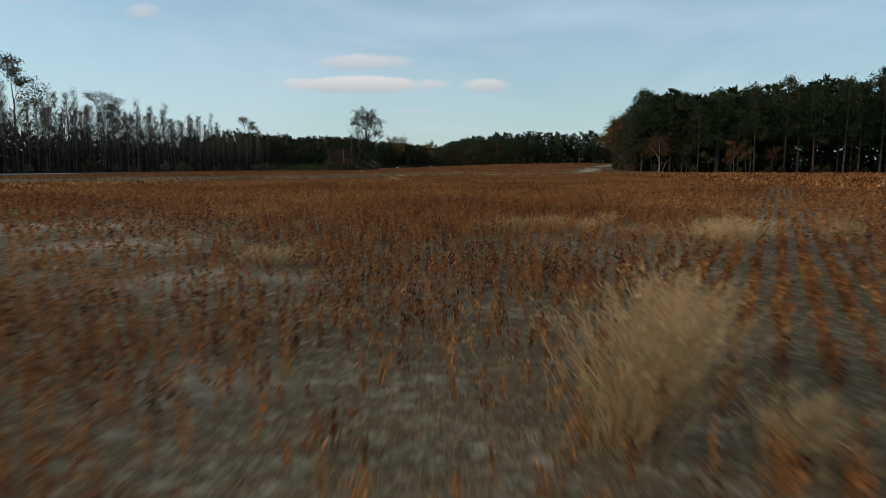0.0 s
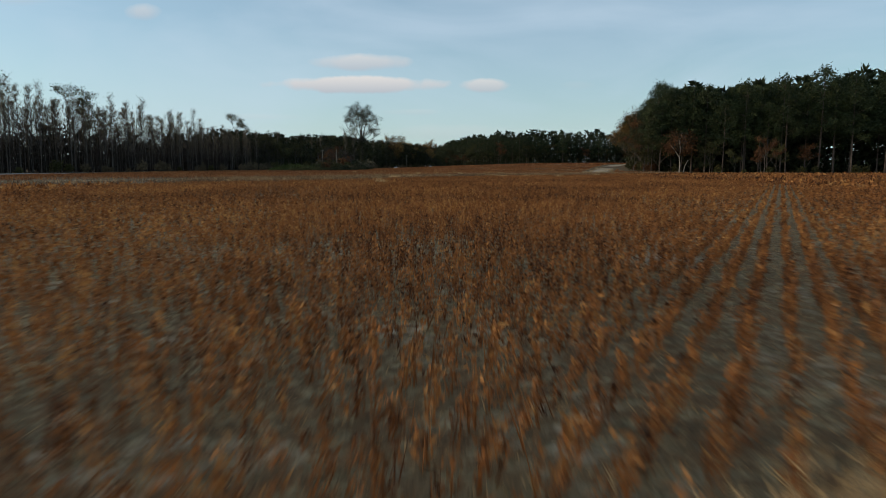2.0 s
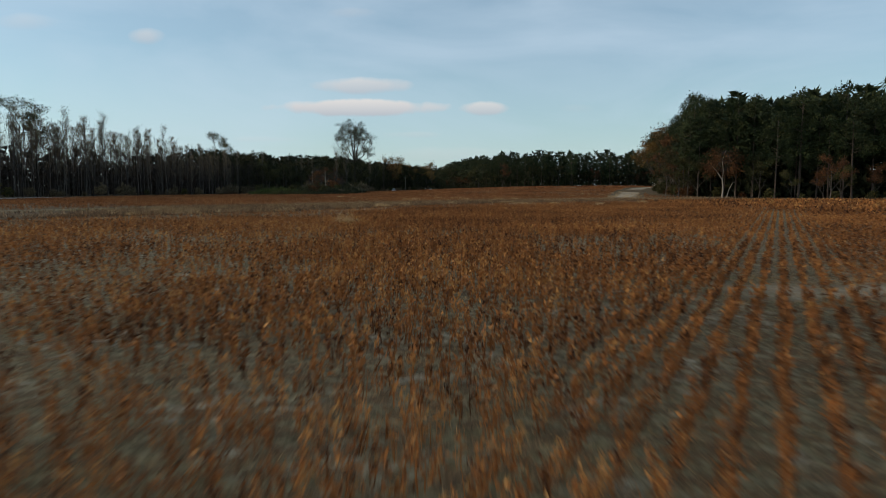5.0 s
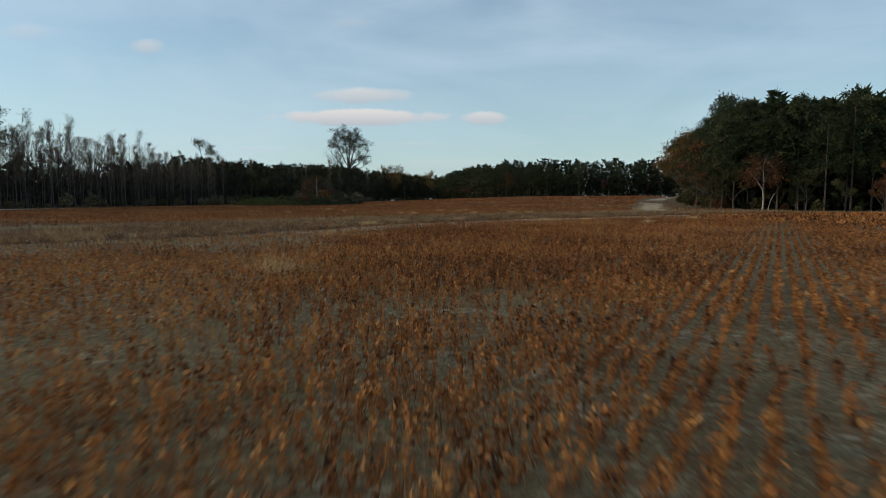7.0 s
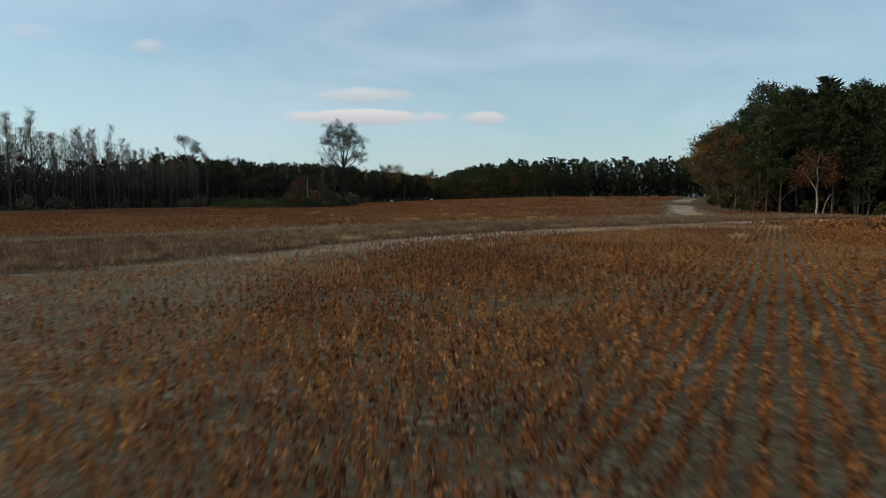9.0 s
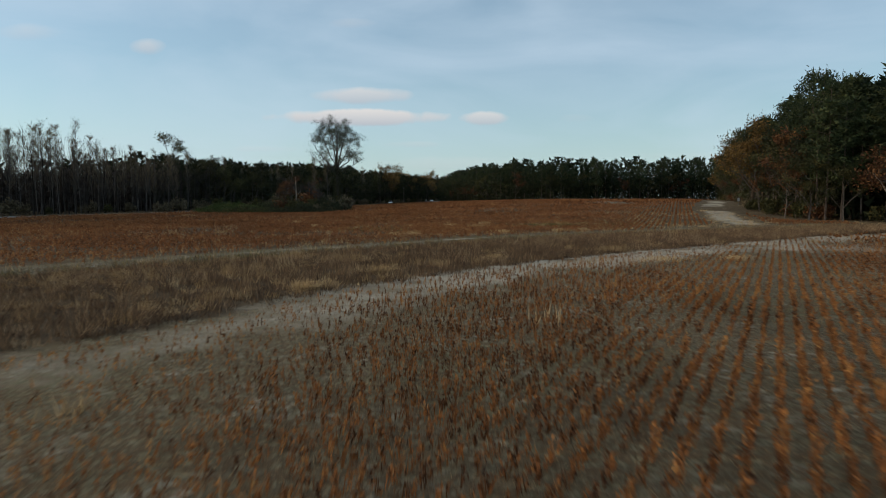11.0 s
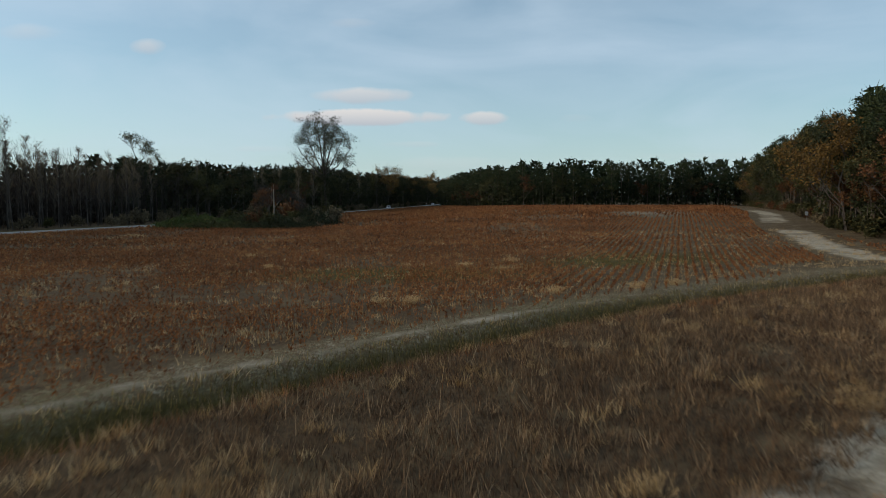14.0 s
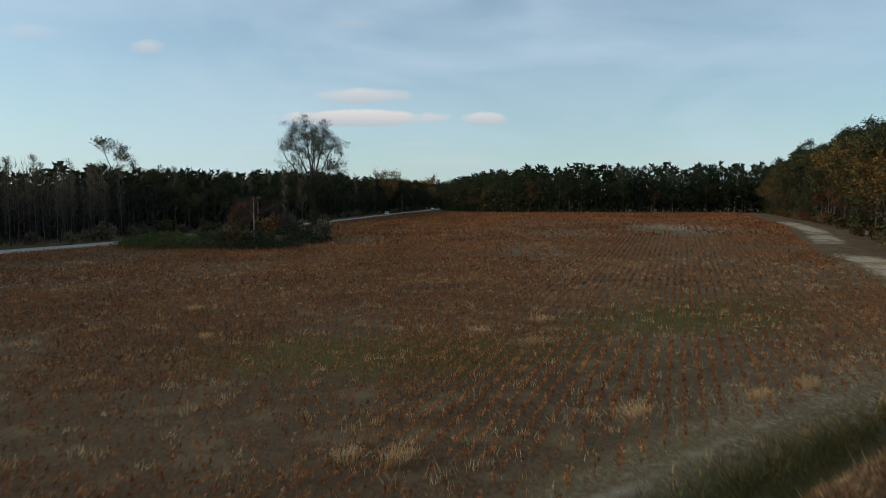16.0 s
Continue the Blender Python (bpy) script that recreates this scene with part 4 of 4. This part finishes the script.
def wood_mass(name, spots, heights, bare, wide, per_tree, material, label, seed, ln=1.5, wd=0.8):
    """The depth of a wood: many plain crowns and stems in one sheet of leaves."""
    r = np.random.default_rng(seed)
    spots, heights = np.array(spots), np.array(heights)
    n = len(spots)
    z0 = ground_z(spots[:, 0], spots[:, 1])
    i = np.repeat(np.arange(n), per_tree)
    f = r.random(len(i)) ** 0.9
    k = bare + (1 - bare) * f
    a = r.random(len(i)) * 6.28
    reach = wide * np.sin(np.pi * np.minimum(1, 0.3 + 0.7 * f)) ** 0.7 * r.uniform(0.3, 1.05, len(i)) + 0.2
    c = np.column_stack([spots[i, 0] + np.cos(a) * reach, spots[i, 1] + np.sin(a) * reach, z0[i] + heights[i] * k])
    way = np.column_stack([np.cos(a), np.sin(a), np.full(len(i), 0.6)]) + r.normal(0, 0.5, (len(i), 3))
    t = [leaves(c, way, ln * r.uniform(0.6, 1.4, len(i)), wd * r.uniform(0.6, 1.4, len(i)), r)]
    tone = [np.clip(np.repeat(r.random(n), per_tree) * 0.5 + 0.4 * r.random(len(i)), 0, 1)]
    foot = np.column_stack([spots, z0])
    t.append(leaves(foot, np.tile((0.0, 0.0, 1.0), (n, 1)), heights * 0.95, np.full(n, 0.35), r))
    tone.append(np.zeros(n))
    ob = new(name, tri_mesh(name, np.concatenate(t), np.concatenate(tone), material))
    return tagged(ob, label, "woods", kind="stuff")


def stem_mass(name, spots, heights, label, seed):
    """The depth of a leafless wood: slim upright stems and steep twigs in one mesh."""
    r = np.random.default_rng(seed)
    spots, heights = np.array(spots), np.array(heights)
    n, per = len(spots), 46
    foot = np.column_stack([spots, ground_z(spots[:, 0], spots[:, 1])])
    t = [leaves(foot, np.column_stack([r.normal(0, 0.02, (n, 2)), np.ones(n)]), heights, np.full(n, 0.26), r)]
    i = np.repeat(np.arange(n), per)
    c = foot[i] + np.column_stack([r.normal(0, 0.85, (len(i), 2)), heights[i] * r.uniform(0.12, 0.95, len(i))])
    way = np.column_stack([r.normal(0, 0.3, (len(i), 2)), np.ones(len(i))])
    t.append(leaves(c, way, r.uniform(0.8, 2.6, len(i)), np.full(len(i), 0.09), r))
    tone = np.concatenate([0.35 + 0.6 * r.random(n), 0.2 + 0.5 * r.random(len(i))])
    return tagged(new(name, tri_mesh(name, np.concatenate(t), tone, BROWN_SHADED)), label, "woods", kind="stuff")


spots, hs = [], []
for line, side in ((WOOD_FRONT + [(330, 158)], 1), (WOOD_SIDE, -1)):
    for off in (13, 19, 26, 34, 43):
        for x, y in along_line(line, 5.5, side * off, rt, 0.3):
            spots.append((x, y)), hs.append(rt.uniform(21, 26) * (1.02 if side < 0 else 0.92 + 0.19 * float(smooth(64, 120, x))))
wood_mass("pine_woods", spots, hs, 0.30, 3.6, 230, PINE, "dark depth of the pine wood", 1, 2.0, 1.2)
spots, hs = [], []
WOOD_BACK = WOOD_FRONT + [(330, 158)]
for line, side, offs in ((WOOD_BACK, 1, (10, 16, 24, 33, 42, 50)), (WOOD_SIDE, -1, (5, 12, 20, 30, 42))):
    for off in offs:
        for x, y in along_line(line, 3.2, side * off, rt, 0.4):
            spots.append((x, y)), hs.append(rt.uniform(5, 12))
# leaf sheets whose dark colour includes the shade between the trunks
wood_mass("undergrowth", spots, hs, 0.0, 2.4, 46, CEDAR, "undergrowth inside the pine wood, coloured dark for shade", 21, 1.7, 1.0)
spots, hs = [], []
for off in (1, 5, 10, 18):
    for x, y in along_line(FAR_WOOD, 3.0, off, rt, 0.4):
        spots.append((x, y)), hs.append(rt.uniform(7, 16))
# same darkened leaves, shade of the far wood's foot in their colour
wood_mass("undergrowth", spots, hs, 0.0, 2.2, 40, CEDAR, "undergrowth of the far wood, coloured dark for shade", 22, 1.5, 0.8)
spots, hs = [], []
for off in (13, 20, 29):
    for x, y in along_line(FAR_WOOD, 5.5, off, rt, 0.3):
        spots.append((x, y)), hs.append(rt.uniform(19, 24))
wood_mass("far_pine_woods", spots, hs, 0.05, 3.8, 160, PINE, "dark far pine wood behind the field", 2, 1.9, 1.1)
spots, hs = [], []
for off in (22, 30, 40, 52):
    for x, y in along_line(ROAD[2:], 5.5, off, rt, 0.3, 250, 900):
        if y > 310:
            spots.append((x, y)), hs.append(rt.uniform(14.5, 18.5) * (1 + 0.28 * float(smooth(380, 480, y))))
wood_mass("roadside_woods", spots, hs, 0.0, 3.6, 170, CEDAR, "dark mixed woods across the road", 3, 1.8, 1.1)
spots, hs = [], []
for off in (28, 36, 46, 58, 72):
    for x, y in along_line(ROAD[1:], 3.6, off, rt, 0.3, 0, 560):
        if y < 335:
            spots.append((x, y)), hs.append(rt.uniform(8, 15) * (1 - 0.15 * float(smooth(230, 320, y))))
wood_mass("undergrowth", spots, hs, 0.0, 2.4, 60, BROWN_SHADED, "brown undergrowth of the bare woods, darkened for deep shade", 23, 2.2, 1.0)
spots, hs = [], []
for off in (12, 16, 21, 27, 34, 44):
    for x, y in along_line(ROAD[1:], 2.2, off, rt, 0.3, 0, 560):
        if y < 330:
            spots.append((x, y)), hs.append(rt.uniform(15, 23.5) * (1 - 0.30 * float(smooth(245, 308, y))))
stem_mass("bare_woods", spots, hs, "grey-brown thicket of bare upright stems across the road, darkened for deep shade", 4)
spots, hs = [], []
for x, y in along_line([(-60, 760), (20, 800), (120, 790), (260, 700)], 6, 4, rt, 0.4) + along_line([(-60, 760), (20, 800), (120, 790), (260, 700)], 6, 14, rt, 0.4):
    spots.append((x, y)), hs.append(rt.uniform(19, 26))
# gold leaf colour stands in for orange light on this far treeline
wood_mass("distant_autumn_woods", spots, hs, 0.05, 4.5, 90, GOLD, "distant woods behind the road, orange light put into the leaf colour", 5, 2.2, 1.4)

# emergent single trees
round_a, t_a = broadleaf_parts(201, 24, 0.40, 0.85, 4, 3, 8, 0.4, 0.24, BARK_GREY, 0.3, 0.8, 0.7, 1.1)
round_tree = make_tree("round_crowned_tree", round_a, t_a, OLIVE, "tall round-crowned tree above the bare woods", "broadleaf tree", "")
round_tree.matrix_basis = place(-119, 233, 0.4, 1.16)
copy_thing(round_tree, place(-137, 213, 2.1, 1.32))
copy_thing(round_tree, place(-102, 344, 1.2, 0.98))


def lone_tree():
    """The big forked tree: steep limbs in a V, leafless wide side limbs, dark leaves left in the top."""
    r = np.random.default_rng(217)
    ob = new("lone_tree")
    segs, nodes = [], []

    def limb(p, q, r0, r1, bow, steps=6):
        """A bowed limb from p to q; its points become places for side limbs."""
        p, q = Vector(p), Vector(q)
        last = p
        for i in range(1, steps + 1):
            k = i / steps
            here = p.lerp(q, k) + Vector((0, 0, -bow * math.sin(math.pi * k))) + Vector(r.normal(0, 0.10, 3)) * (k < 1)
            ra, rb_ = r0 + (r1 - r0) * (k - 1 / steps), r0 + (r1 - r0) * k
            segs.append((last, here, ra, rb_))
            nodes.append((here, rb_))
            last = here

    segs.append((Vector((0.3, 0, -0.2)), Vector((0.1, 0, 6)), 0.60, 0.46)), segs.append((Vector((0.1, 0, 6)), Vector((0, 0, 12)), 0.46, 0.38))
    for start, end, r0, bow in (((0, 0, 12), (-1.6, 0.5, 24.5), 0.28, 0.3), ((0, 0, 12.2), (2.6, -0.4, 24.0), 0.27, 0.6), ((-0.3, 0, 14.5), (0.6, 0.8, 25.8), 0.18, 0.0),
                                ((0, 0, 11.6), (-6.8, 0.6, 19.5), 0.20, 0.9), ((0, 0, 11.8), (6.6, 0.4, 18.6), 0.19, 0.9), ((0, 0, 12.5), (-4.6, -1.2, 22.6), 0.18, 0.9),
                                ((0, 0, 12.5), (5.0, 1.0, 22.0), 0.17, 0.9), ((0, 0, 12), (0.5, 5.8, 20.0), 0.17, 0.9), ((0, 0, 12), (-0.4, -5.6, 20.4), 0.17, 0.9),
                                ((0, 0, 11), (-7.4, -0.6, 15.8), 0.13, 0.4), ((0, 0, 11), (7.2, -1.0, 15.0), 0.12, 0.4)):
        limb(start, end, r0 * 1.3, 0.07, bow)
    main = list(nodes)
    tips = []
    # side limbs reach for points spread through a crown that is widest at a third of its height
    while len(tips) < 330:
        z = r.uniform(13.4, 25.8)
        f = (z - 13.4) / 12.4
        reach = 8.4 * math.sqrt(1 - ((f - 0.42) / 0.62) ** 2) * (1 - 0.12 * f)
        a, q = r.random() * 6.28, math.sqrt(r.uniform(0.08, 1.0))
        tip = Vector((math.cos(a) * reach * q, math.sin(a) * reach * q, z))
        below = [m for m in main if m[0].z < z - 0.4] or main
        root, rad = min(below, key=lambda m: (m[0] - tip).length + 0.5 * abs(m[0].z + 2 - tip.z))
        mid = root.lerp(tip, 0.5) + Vector((0, 0, 0.35)) + Vector(r.normal(0, 0.15, 3))
        segs.append((root, mid, min(rad, 0.085), 0.05)), segs.append((mid, tip, 0.05, 0.018))
        tips.append(tip)
        for _ in range(3):
            k = mid.lerp(tip, r.uniform(0.1, 1.0))
            end = k + Vector(r.normal(0, 0.8, 3)) + Vector((0, 0, 0.5))
            segs.append((k, end, 0.022, 0.008))
            tips.append(end)
    v, f = limbs(segs, 4)
    part("trunk", mesh_of("lone_trunk", v, f, BARK_DARK), ob)
    pts = np.array([tuple(p) for p in tips])
    patch = np.random.default_rng(5).normal(0, 1, (9, 3)) * (2.6, 2.6, 1.6) + (0.2, 0, 23.2)
    near = np.min(np.linalg.norm(pts[:, None] - patch[None], axis=2), axis=1)
    leafy = r.random(len(pts)) < np.where(near < 2.1, 1.0, np.where(pts[:, 2] > 19.5, 0.72, 0.22 + 0.35 * (pts[:, 0] > 2.5)))
    t, tone = clump_cloud(pts[leafy], 1.0, 40, 0.31, 0.20, r)
    part("crown", tri_mesh("lone_crown", t, tone * 0.8, CEDAR), ob, "dark leaves left in the top")
    t2, tone2 = clump_cloud(pts, 1.1, 26, 0.42, 0.045, r)
    part("twig_haze", tri_mesh("lone_twig_haze", t2, tone2, GREY_LEAF), ob, "withered twigs of the side limbs")
    n = 300
    a, z = r.random(n) * 6.28, r.random(n) ** 1.3 * 12.0
    ivy = np.column_stack([np.cos(a), np.sin(a), np.zeros(n)]) * (0.45 + 1.7 * r.random(n) * np.exp(-z / 5))[:, None] + np.column_stack([np.zeros((n, 2)), z])
    t3, tone3 = clump_cloud(ivy, 0.8, 14, 0.28, 0.18, r)
    part("ivy", tri_mesh("lone_ivy", t3, tone3, CEDAR), ob, "dark ivy climbing the trunk")
    tagged(ob, "tall forked tree, leafy only in its top, standing in brambles", "tree")
    return ob


lone_tree().matrix_basis = Matrix.LocRotScale((-35.4, 310, zz(-35.4, 310)), Euler((0, 0, 0.2)), (1.06, 1.06, 1.06))


def white_tree():
    """A pale leaning trunk that forks low, with sparse orange leaves."""
    r = np.random.default_rng(33)
    ob = new("pale_trunked_tree")
    P = [(0, 0, -0.1), (0.15, 0, 2.2), (-0.1, 0, 4.4), (-1.4, 0.1, 6.4), (-2.6, 0.2, 7.8)]
    segs = [(Vector(a), Vector(b), 0.20 - 0.03 * i, 0.17 - 0.03 * i) for i, (a, b) in enumerate(zip(P[:-1], P[1:]))]
    Q = [(-0.1, 0, 4.3), (0.1, 0, 6.5), (-0.2, 0.1, 9.0), (0.6, 0.3, 11.5)]
    segs += [(Vector(a), Vector(b), 0.13 - 0.03 * i, 0.10 - 0.03 * i) for i, (a, b) in enumerate(zip(Q[:-1], Q[1:]))]
    S = [(1.0, -0.2, -0.1), (1.5, -0.2, 2.0), (2.3, -0.2, 3.6), (3.0, 0, 3.8)]
    segs += [(Vector(a), Vector(b), 0.11 - 0.02 * i, 0.09 - 0.02 * i) for i, (a, b) in enumerate(zip(S[:-1], S[1:]))]
    tips, thin_segs = [], []
    for _ in range(90):
        a = r.random() * 6.28
        tip = Vector((math.cos(a) * r.uniform(1, 5.5), math.sin(a) * r.uniform(1, 4), r.uniform(5.5, 11.5)))
        root = Vector(Q[int(r.integers(1, 4))])
        thin_segs.append((root, tip, 0.035, 0.010)), tips.append(tuple(tip))
    v, f = limbs(segs, 6)
    part("trunk", mesh_of("pale_trunk", v, f, BARK_PALE), ob, "pale smooth forked trunk")
    v, f = limbs(thin_segs, 3)
    part("limb_work", mesh_of("limb_work", v, f, BARK_GREY), ob)
    t, tone = clump_cloud(np.array(tips), 1.3, 22, 0.42, 0.28, r)
    part("crown", tri_mesh("pale_crown", t, tone, RUST), ob)
    return tagged(ob, "leaning pale-trunked tree with sparse orange-brown leaves", "autumn tree")


white_tree().matrix_basis = place(67.6, 207.2, 0.0, 1.0)

# ---------------------------------------------------------------- bramble island round the lone tree


def bramble(x, y, rx, ry, h, material, label, seed, n=420):
    r = np.random.default_rng(seed)
    a, q = r.random(n) * 6.28, np.sqrt(r.random(n))
    c = np.column_stack([np.cos(a) * q * rx, np.sin(a) * q * ry, h * (1 - q ** 2) * r.uniform(0.6, 1.0, n)])
    bump_up = 0.5 + 0.9 * vnoise(c[:, 0] + x, c[:, 1] + y, 3.0, 6)
    c[:, 2] *= bump_up
    t, tone = clump_cloud(c, 0.8, 16, 0.34, 0.24, r)
    t[:, :, 2] = np.maximum(t[:, :, 2], 0.0)
    ob = new("bramble_thicket", tri_mesh("bramble_thicket", t, tone, material))
    ob.location = (x, y, zz(x, y))
    return tagged(ob, label, "brambles")


bramble(-57, 281, 12, 9, 2.6, VINE, "low green vines sprawling over the thicket", 1, 520)
bramble(-45, 283, 12, 11, 3.6, CEDAR, "dark bramble thicket under the lone tree", 2, 560)
bramble(-35, 290, 7, 12, 4.2, CEDAR, "dark brambles round the lone tree's foot", 3, 380)
bramble(-54, 274.5, 11, 4.5, 1.3, OLIVE, "low olive brambles at the field's edge", 5, 260)
bramble(-39, 274, 9, 4.5, 1.6, CEDAR, "low dark brambles at the field's edge", 6, 240)
bramble(-66, 292, 7, 7, 1.4, OLIVE, "low withered brambles by the road", 4, 260)
for x, y, s, grove, n in ((-45, 278, 1.5, shrubs_rust, 0), (-43, 280, 1.9, shrubs_rust, 1), (-38, 283, 1.4, shrubs_dark, 0), (-34, 287, 1.3, shrubs_grey, 0), (-50, 281, 1.1, shrubs_dark, 1),
                          (-36, 280, 1.1, shrubs_grey, 1), (-31, 296, 1.6, shrubs_grey, 0), (-33, 305, 1.7, shrubs_dark, 0),
                          (-46, 292, 2.2, shrubs_dark, 1), (-40, 290, 2.3, shrubs_rust, 0), (-37, 296, 2.4, shrubs_grey, 1), (-52, 300, 1.8, shrubs_grey, 0), (-58, 300, 1.6, shrubs_dark, 1),
                          (-47, 305, 2.0, shrubs_grey, 1), (-42, 276, 1.3, shrubs_dark, 0), (-30, 288, 1.2, shrubs_grey, 1), (-54, 312, 1.8, shrubs_dark, 0), (-49, 322, 1.8, shrubs_grey, 0)):
    grove.put(place(x, y, spin(), s), n)
rusts.put(place(-44, 285, 1.0, 0.85), 1)
for x, y, size, which in ((-47, 291, 0.62, 0), (-40, 296, 0.55, 1), (-37, 289, 0.42, 2), (-50, 300, 0.60, 0)):
    thicket_trees.put(place(x, y, spin(), size), which)
poplars.put(place(-40, 318, 1.0, 0.75), 2)
poplars.put(place(-43, 312, 2.0, 0.7), 0)




def dead_trunk(x, y, h):
    """A pale broken trunk with two stubs of limbs."""
    ob = new("dead_trunk")
    v, f = limbs([((0, 0, -0.2), (0.1, 0, h * 0.5), 0.15, 0.13), ((0.1, 0, h * 0.5), (0.0, 0.1, h), 0.13, 0.08)], 8)
    part("trunk", mesh_of("dead_trunk", v, f, POLE_WOOD), ob)
    for a, b in (((0.1, 0, h * 0.45), (1.4, 0.2, h * 0.62)), ((0.05, 0, h * 0.6), (-0.9, 0.1, h * 0.75))):
        v, f = limbs([(a, b, 0.07, 0.03)], 5)
        part("limb_stub", mesh_of("limb_stub", v, f, POLE_WOOD), ob)
    ob.location = (x, y, zz(x, y))
    return tagged(ob, "pale dead broken trunk standing in the thicket", "dead tree")


dead_trunk(-42.6, 284, 9.7)

# ---------------------------------------------------------------- poles, post, sign, cars
def utility_pole(x, y, h):
    ob = new("utility_pole")
    v, f = limbs([((0, 0, -0.3), (0, 0, h * 0.5), 0.17, 0.15), ((0, 0, h * 0.5), (0, 0, h), 0.15, 0.11)], 10)
    part("shaft", mesh_of("shaft", v, f, POLE_WOOD, smooth_shade=False), ob)
    bm = bmesh.new()
    bmesh.ops.create_cube(bm, size=1, matrix=Matrix.LocRotScale((0, 0.16, h - 0.5), None, (1.6, 0.09, 0.12)))
    bmesh.ops.bevel(bm, geom=bm.edges[:], offset=0.012, segments=1)
    me = bpy.data.meshes.new("cross_arm")
    bm.to_mesh(me), bm.free()
    me.materials.append(POLE_WOOD)
    part("cross_arm", me, ob)
    for dx in (-0.65, 0.65, 0.0):
        z = h - 0.44 if dx else h
        v, f = limbs([((dx, 0.16 if dx else 0, z), (dx, 0.16 if dx else 0, z + 0.1), 0.03, 0.055), ((dx, 0.16 if dx else 0, z + 0.1), (dx, 0.16 if dx else 0, z + 0.18), 0.055, 0.03)], 8)
        part("insulator", mesh_of("insulator", v, f, GLASSY), ob)
    ob.matrix_basis = Matrix.LocRotScale((x, y, zz(x, y)), Euler((0, 0, -0.15)), None)
    return tagged(ob, "weathered wooden utility pole beside the road", "utility pole", "utility poles")


utility_pole(-30.0, 569, 11.0)
utility_pole(-60.2, 350, 10.2)


def road_marker(x, y):
    ob = new("road_marker")
    v, f = limbs([((0, 0, -0.2), (0, 0, 1.5), 0.04, 0.04)], 8)
    part("post", mesh_of("post", v, f, IRON), ob)
    bm = bmesh.new()
    bmesh.ops.create_cube(bm, size=1, matrix=Matrix.LocRotScale((0, -0.05, 1.6), None, (0.6, 0.02, 0.75)))
    bmesh.ops.bevel(bm, geom=bm.edges[:], offset=0.008, segments=1)
    me = bpy.data.meshes.new("plate")
    bm.to_mesh(me), bm.free()
    me.materials.append(SIGN_WHITE)
    part("plate", me, ob, "white sheet-metal plate")
    ob.location = (x, y, zz(x, y))
    return ob


tagged(road_marker(-16.5, 652), "small white sign on a post beside the road", "road sign")
tagged(road_marker(69.0, 263), "small white sign on a post at the wood's edge", "sign")


def car(x, y, turn, label, pickup=False):
    ob = new("parked_car")
    ob.matrix_basis = Matrix.LocRotScale((x, y, zz(x, y) + 0.19), Euler((0, 0, turn)), None)

    def shell(name, sections, material, parent, lab=""):
        """Loft of cross-sections (y, half width low, half width high, z low, z high)."""
        vs, fs = [], []
        for yy, w0, w1, z0, z1 in sections:
            vs += [(-w0, yy, z0), (-w0 - 0.02, yy, (z0 + z1) / 2), (-w1, yy, z1), (w1, yy, z1), (w0 + 0.02, yy, (z0 + z1) / 2), (w0, yy, z0)]
        for i in range(len(sections) - 1):
            for j in range(6):
                fs.append((i * 6 + j, i * 6 + (j + 1) % 6, (i + 1) * 6 + (j + 1) % 6, (i + 1) * 6 + j))
        fs += [tuple(range(6)), tuple(reversed(range(len(vs) - 6, len(vs))))]
        return part(name, mesh_of(name, vs, fs, material), parent, lab)

    body = shell("body", [(-2.35, 0.80, 0.74, 0.45, 0.85), (-2.2, 0.90, 0.84, 0.32, 1.02), (-1.2, 0.93, 0.86, 0.28, 1.05), (0.9, 0.93, 0.86, 0.28, 1.03), (1.9, 0.90, 0.80, 0.32, 0.92), (2.35, 0.78, 0.70, 0.42, 0.74)], CAR_WHITE, ob, "white painted body")
    back = 0.0 if pickup else -2.1
    cab = shell("cabin", [(back, 0.82, 0.76, 1.0, 1.08), (back + 0.35, 0.83, 0.68, 1.0, 1.66), (0.35, 0.83, 0.68, 1.0, 1.70), (1.15, 0.82, 0.74, 0.98, 1.06)], CAR_GLASS, ob, "dark glazed cabin")
    shell("roof", [(back + 0.33, 0.69, 0.66, 1.66, 1.70), (-0.4, 0.70, 0.66, 1.69, 1.75), (0.4, 0.69, 0.64, 1.69, 1.73)], CAR_WHITE, ob)
    for sx in (-1, 1):
        for yy, wid in ((-0.35, 0.05), (0.95, 0.04)):
            if yy > back:
                v, f = limbs([((sx * 0.845, yy, 1.0), (sx * 0.70, yy - 0.12 * (yy > 0.5) * 4, 1.69), wid, wid)], 4)
                part("pillar", mesh_of("pillar", v, f, CAR_WHITE), ob)
        for yy in (-1.45, 1.45):
            wheel = new("wheel")
            wheel.parent = ob
            v, f = limbs([((sx * 0.70, yy, 0.34), (sx * 0.93, yy, 0.34), 0.345, 0.345)], 20)
            part("tyre", mesh_of("tyre", v, f, TYRE), wheel)
            v, f = limbs([((sx * 0.90, yy, 0.34), (sx * 0.945, yy, 0.34), 0.22, 0.19)], 14)
            part("rim", mesh_of("rim", v, f, RIM), wheel)
        v, f = limbs([((sx * 0.66, 2.22, 0.72), (sx * 0.66, 2.34, 0.70), 0.12, 0.10)], 8)
        part("headlight", mesh_of("headlight", v, f, LAMP_CLEAR), ob)
        v, f = limbs([((sx * 0.72, -2.22, 0.84), (sx * 0.72, -2.36, 0.84), 0.10, 0.09)], 6)
        part("tail_light", mesh_of("tail_light", v, f, LAMP_RED), ob)
    return tagged(ob, label, "car", "cars on the road")


car(-36.2, 529, radians(-8.3), "white estate car standing on the country road")
car(-12.0, 663, radians(169.5), "white pickup standing far off on the country road", True)
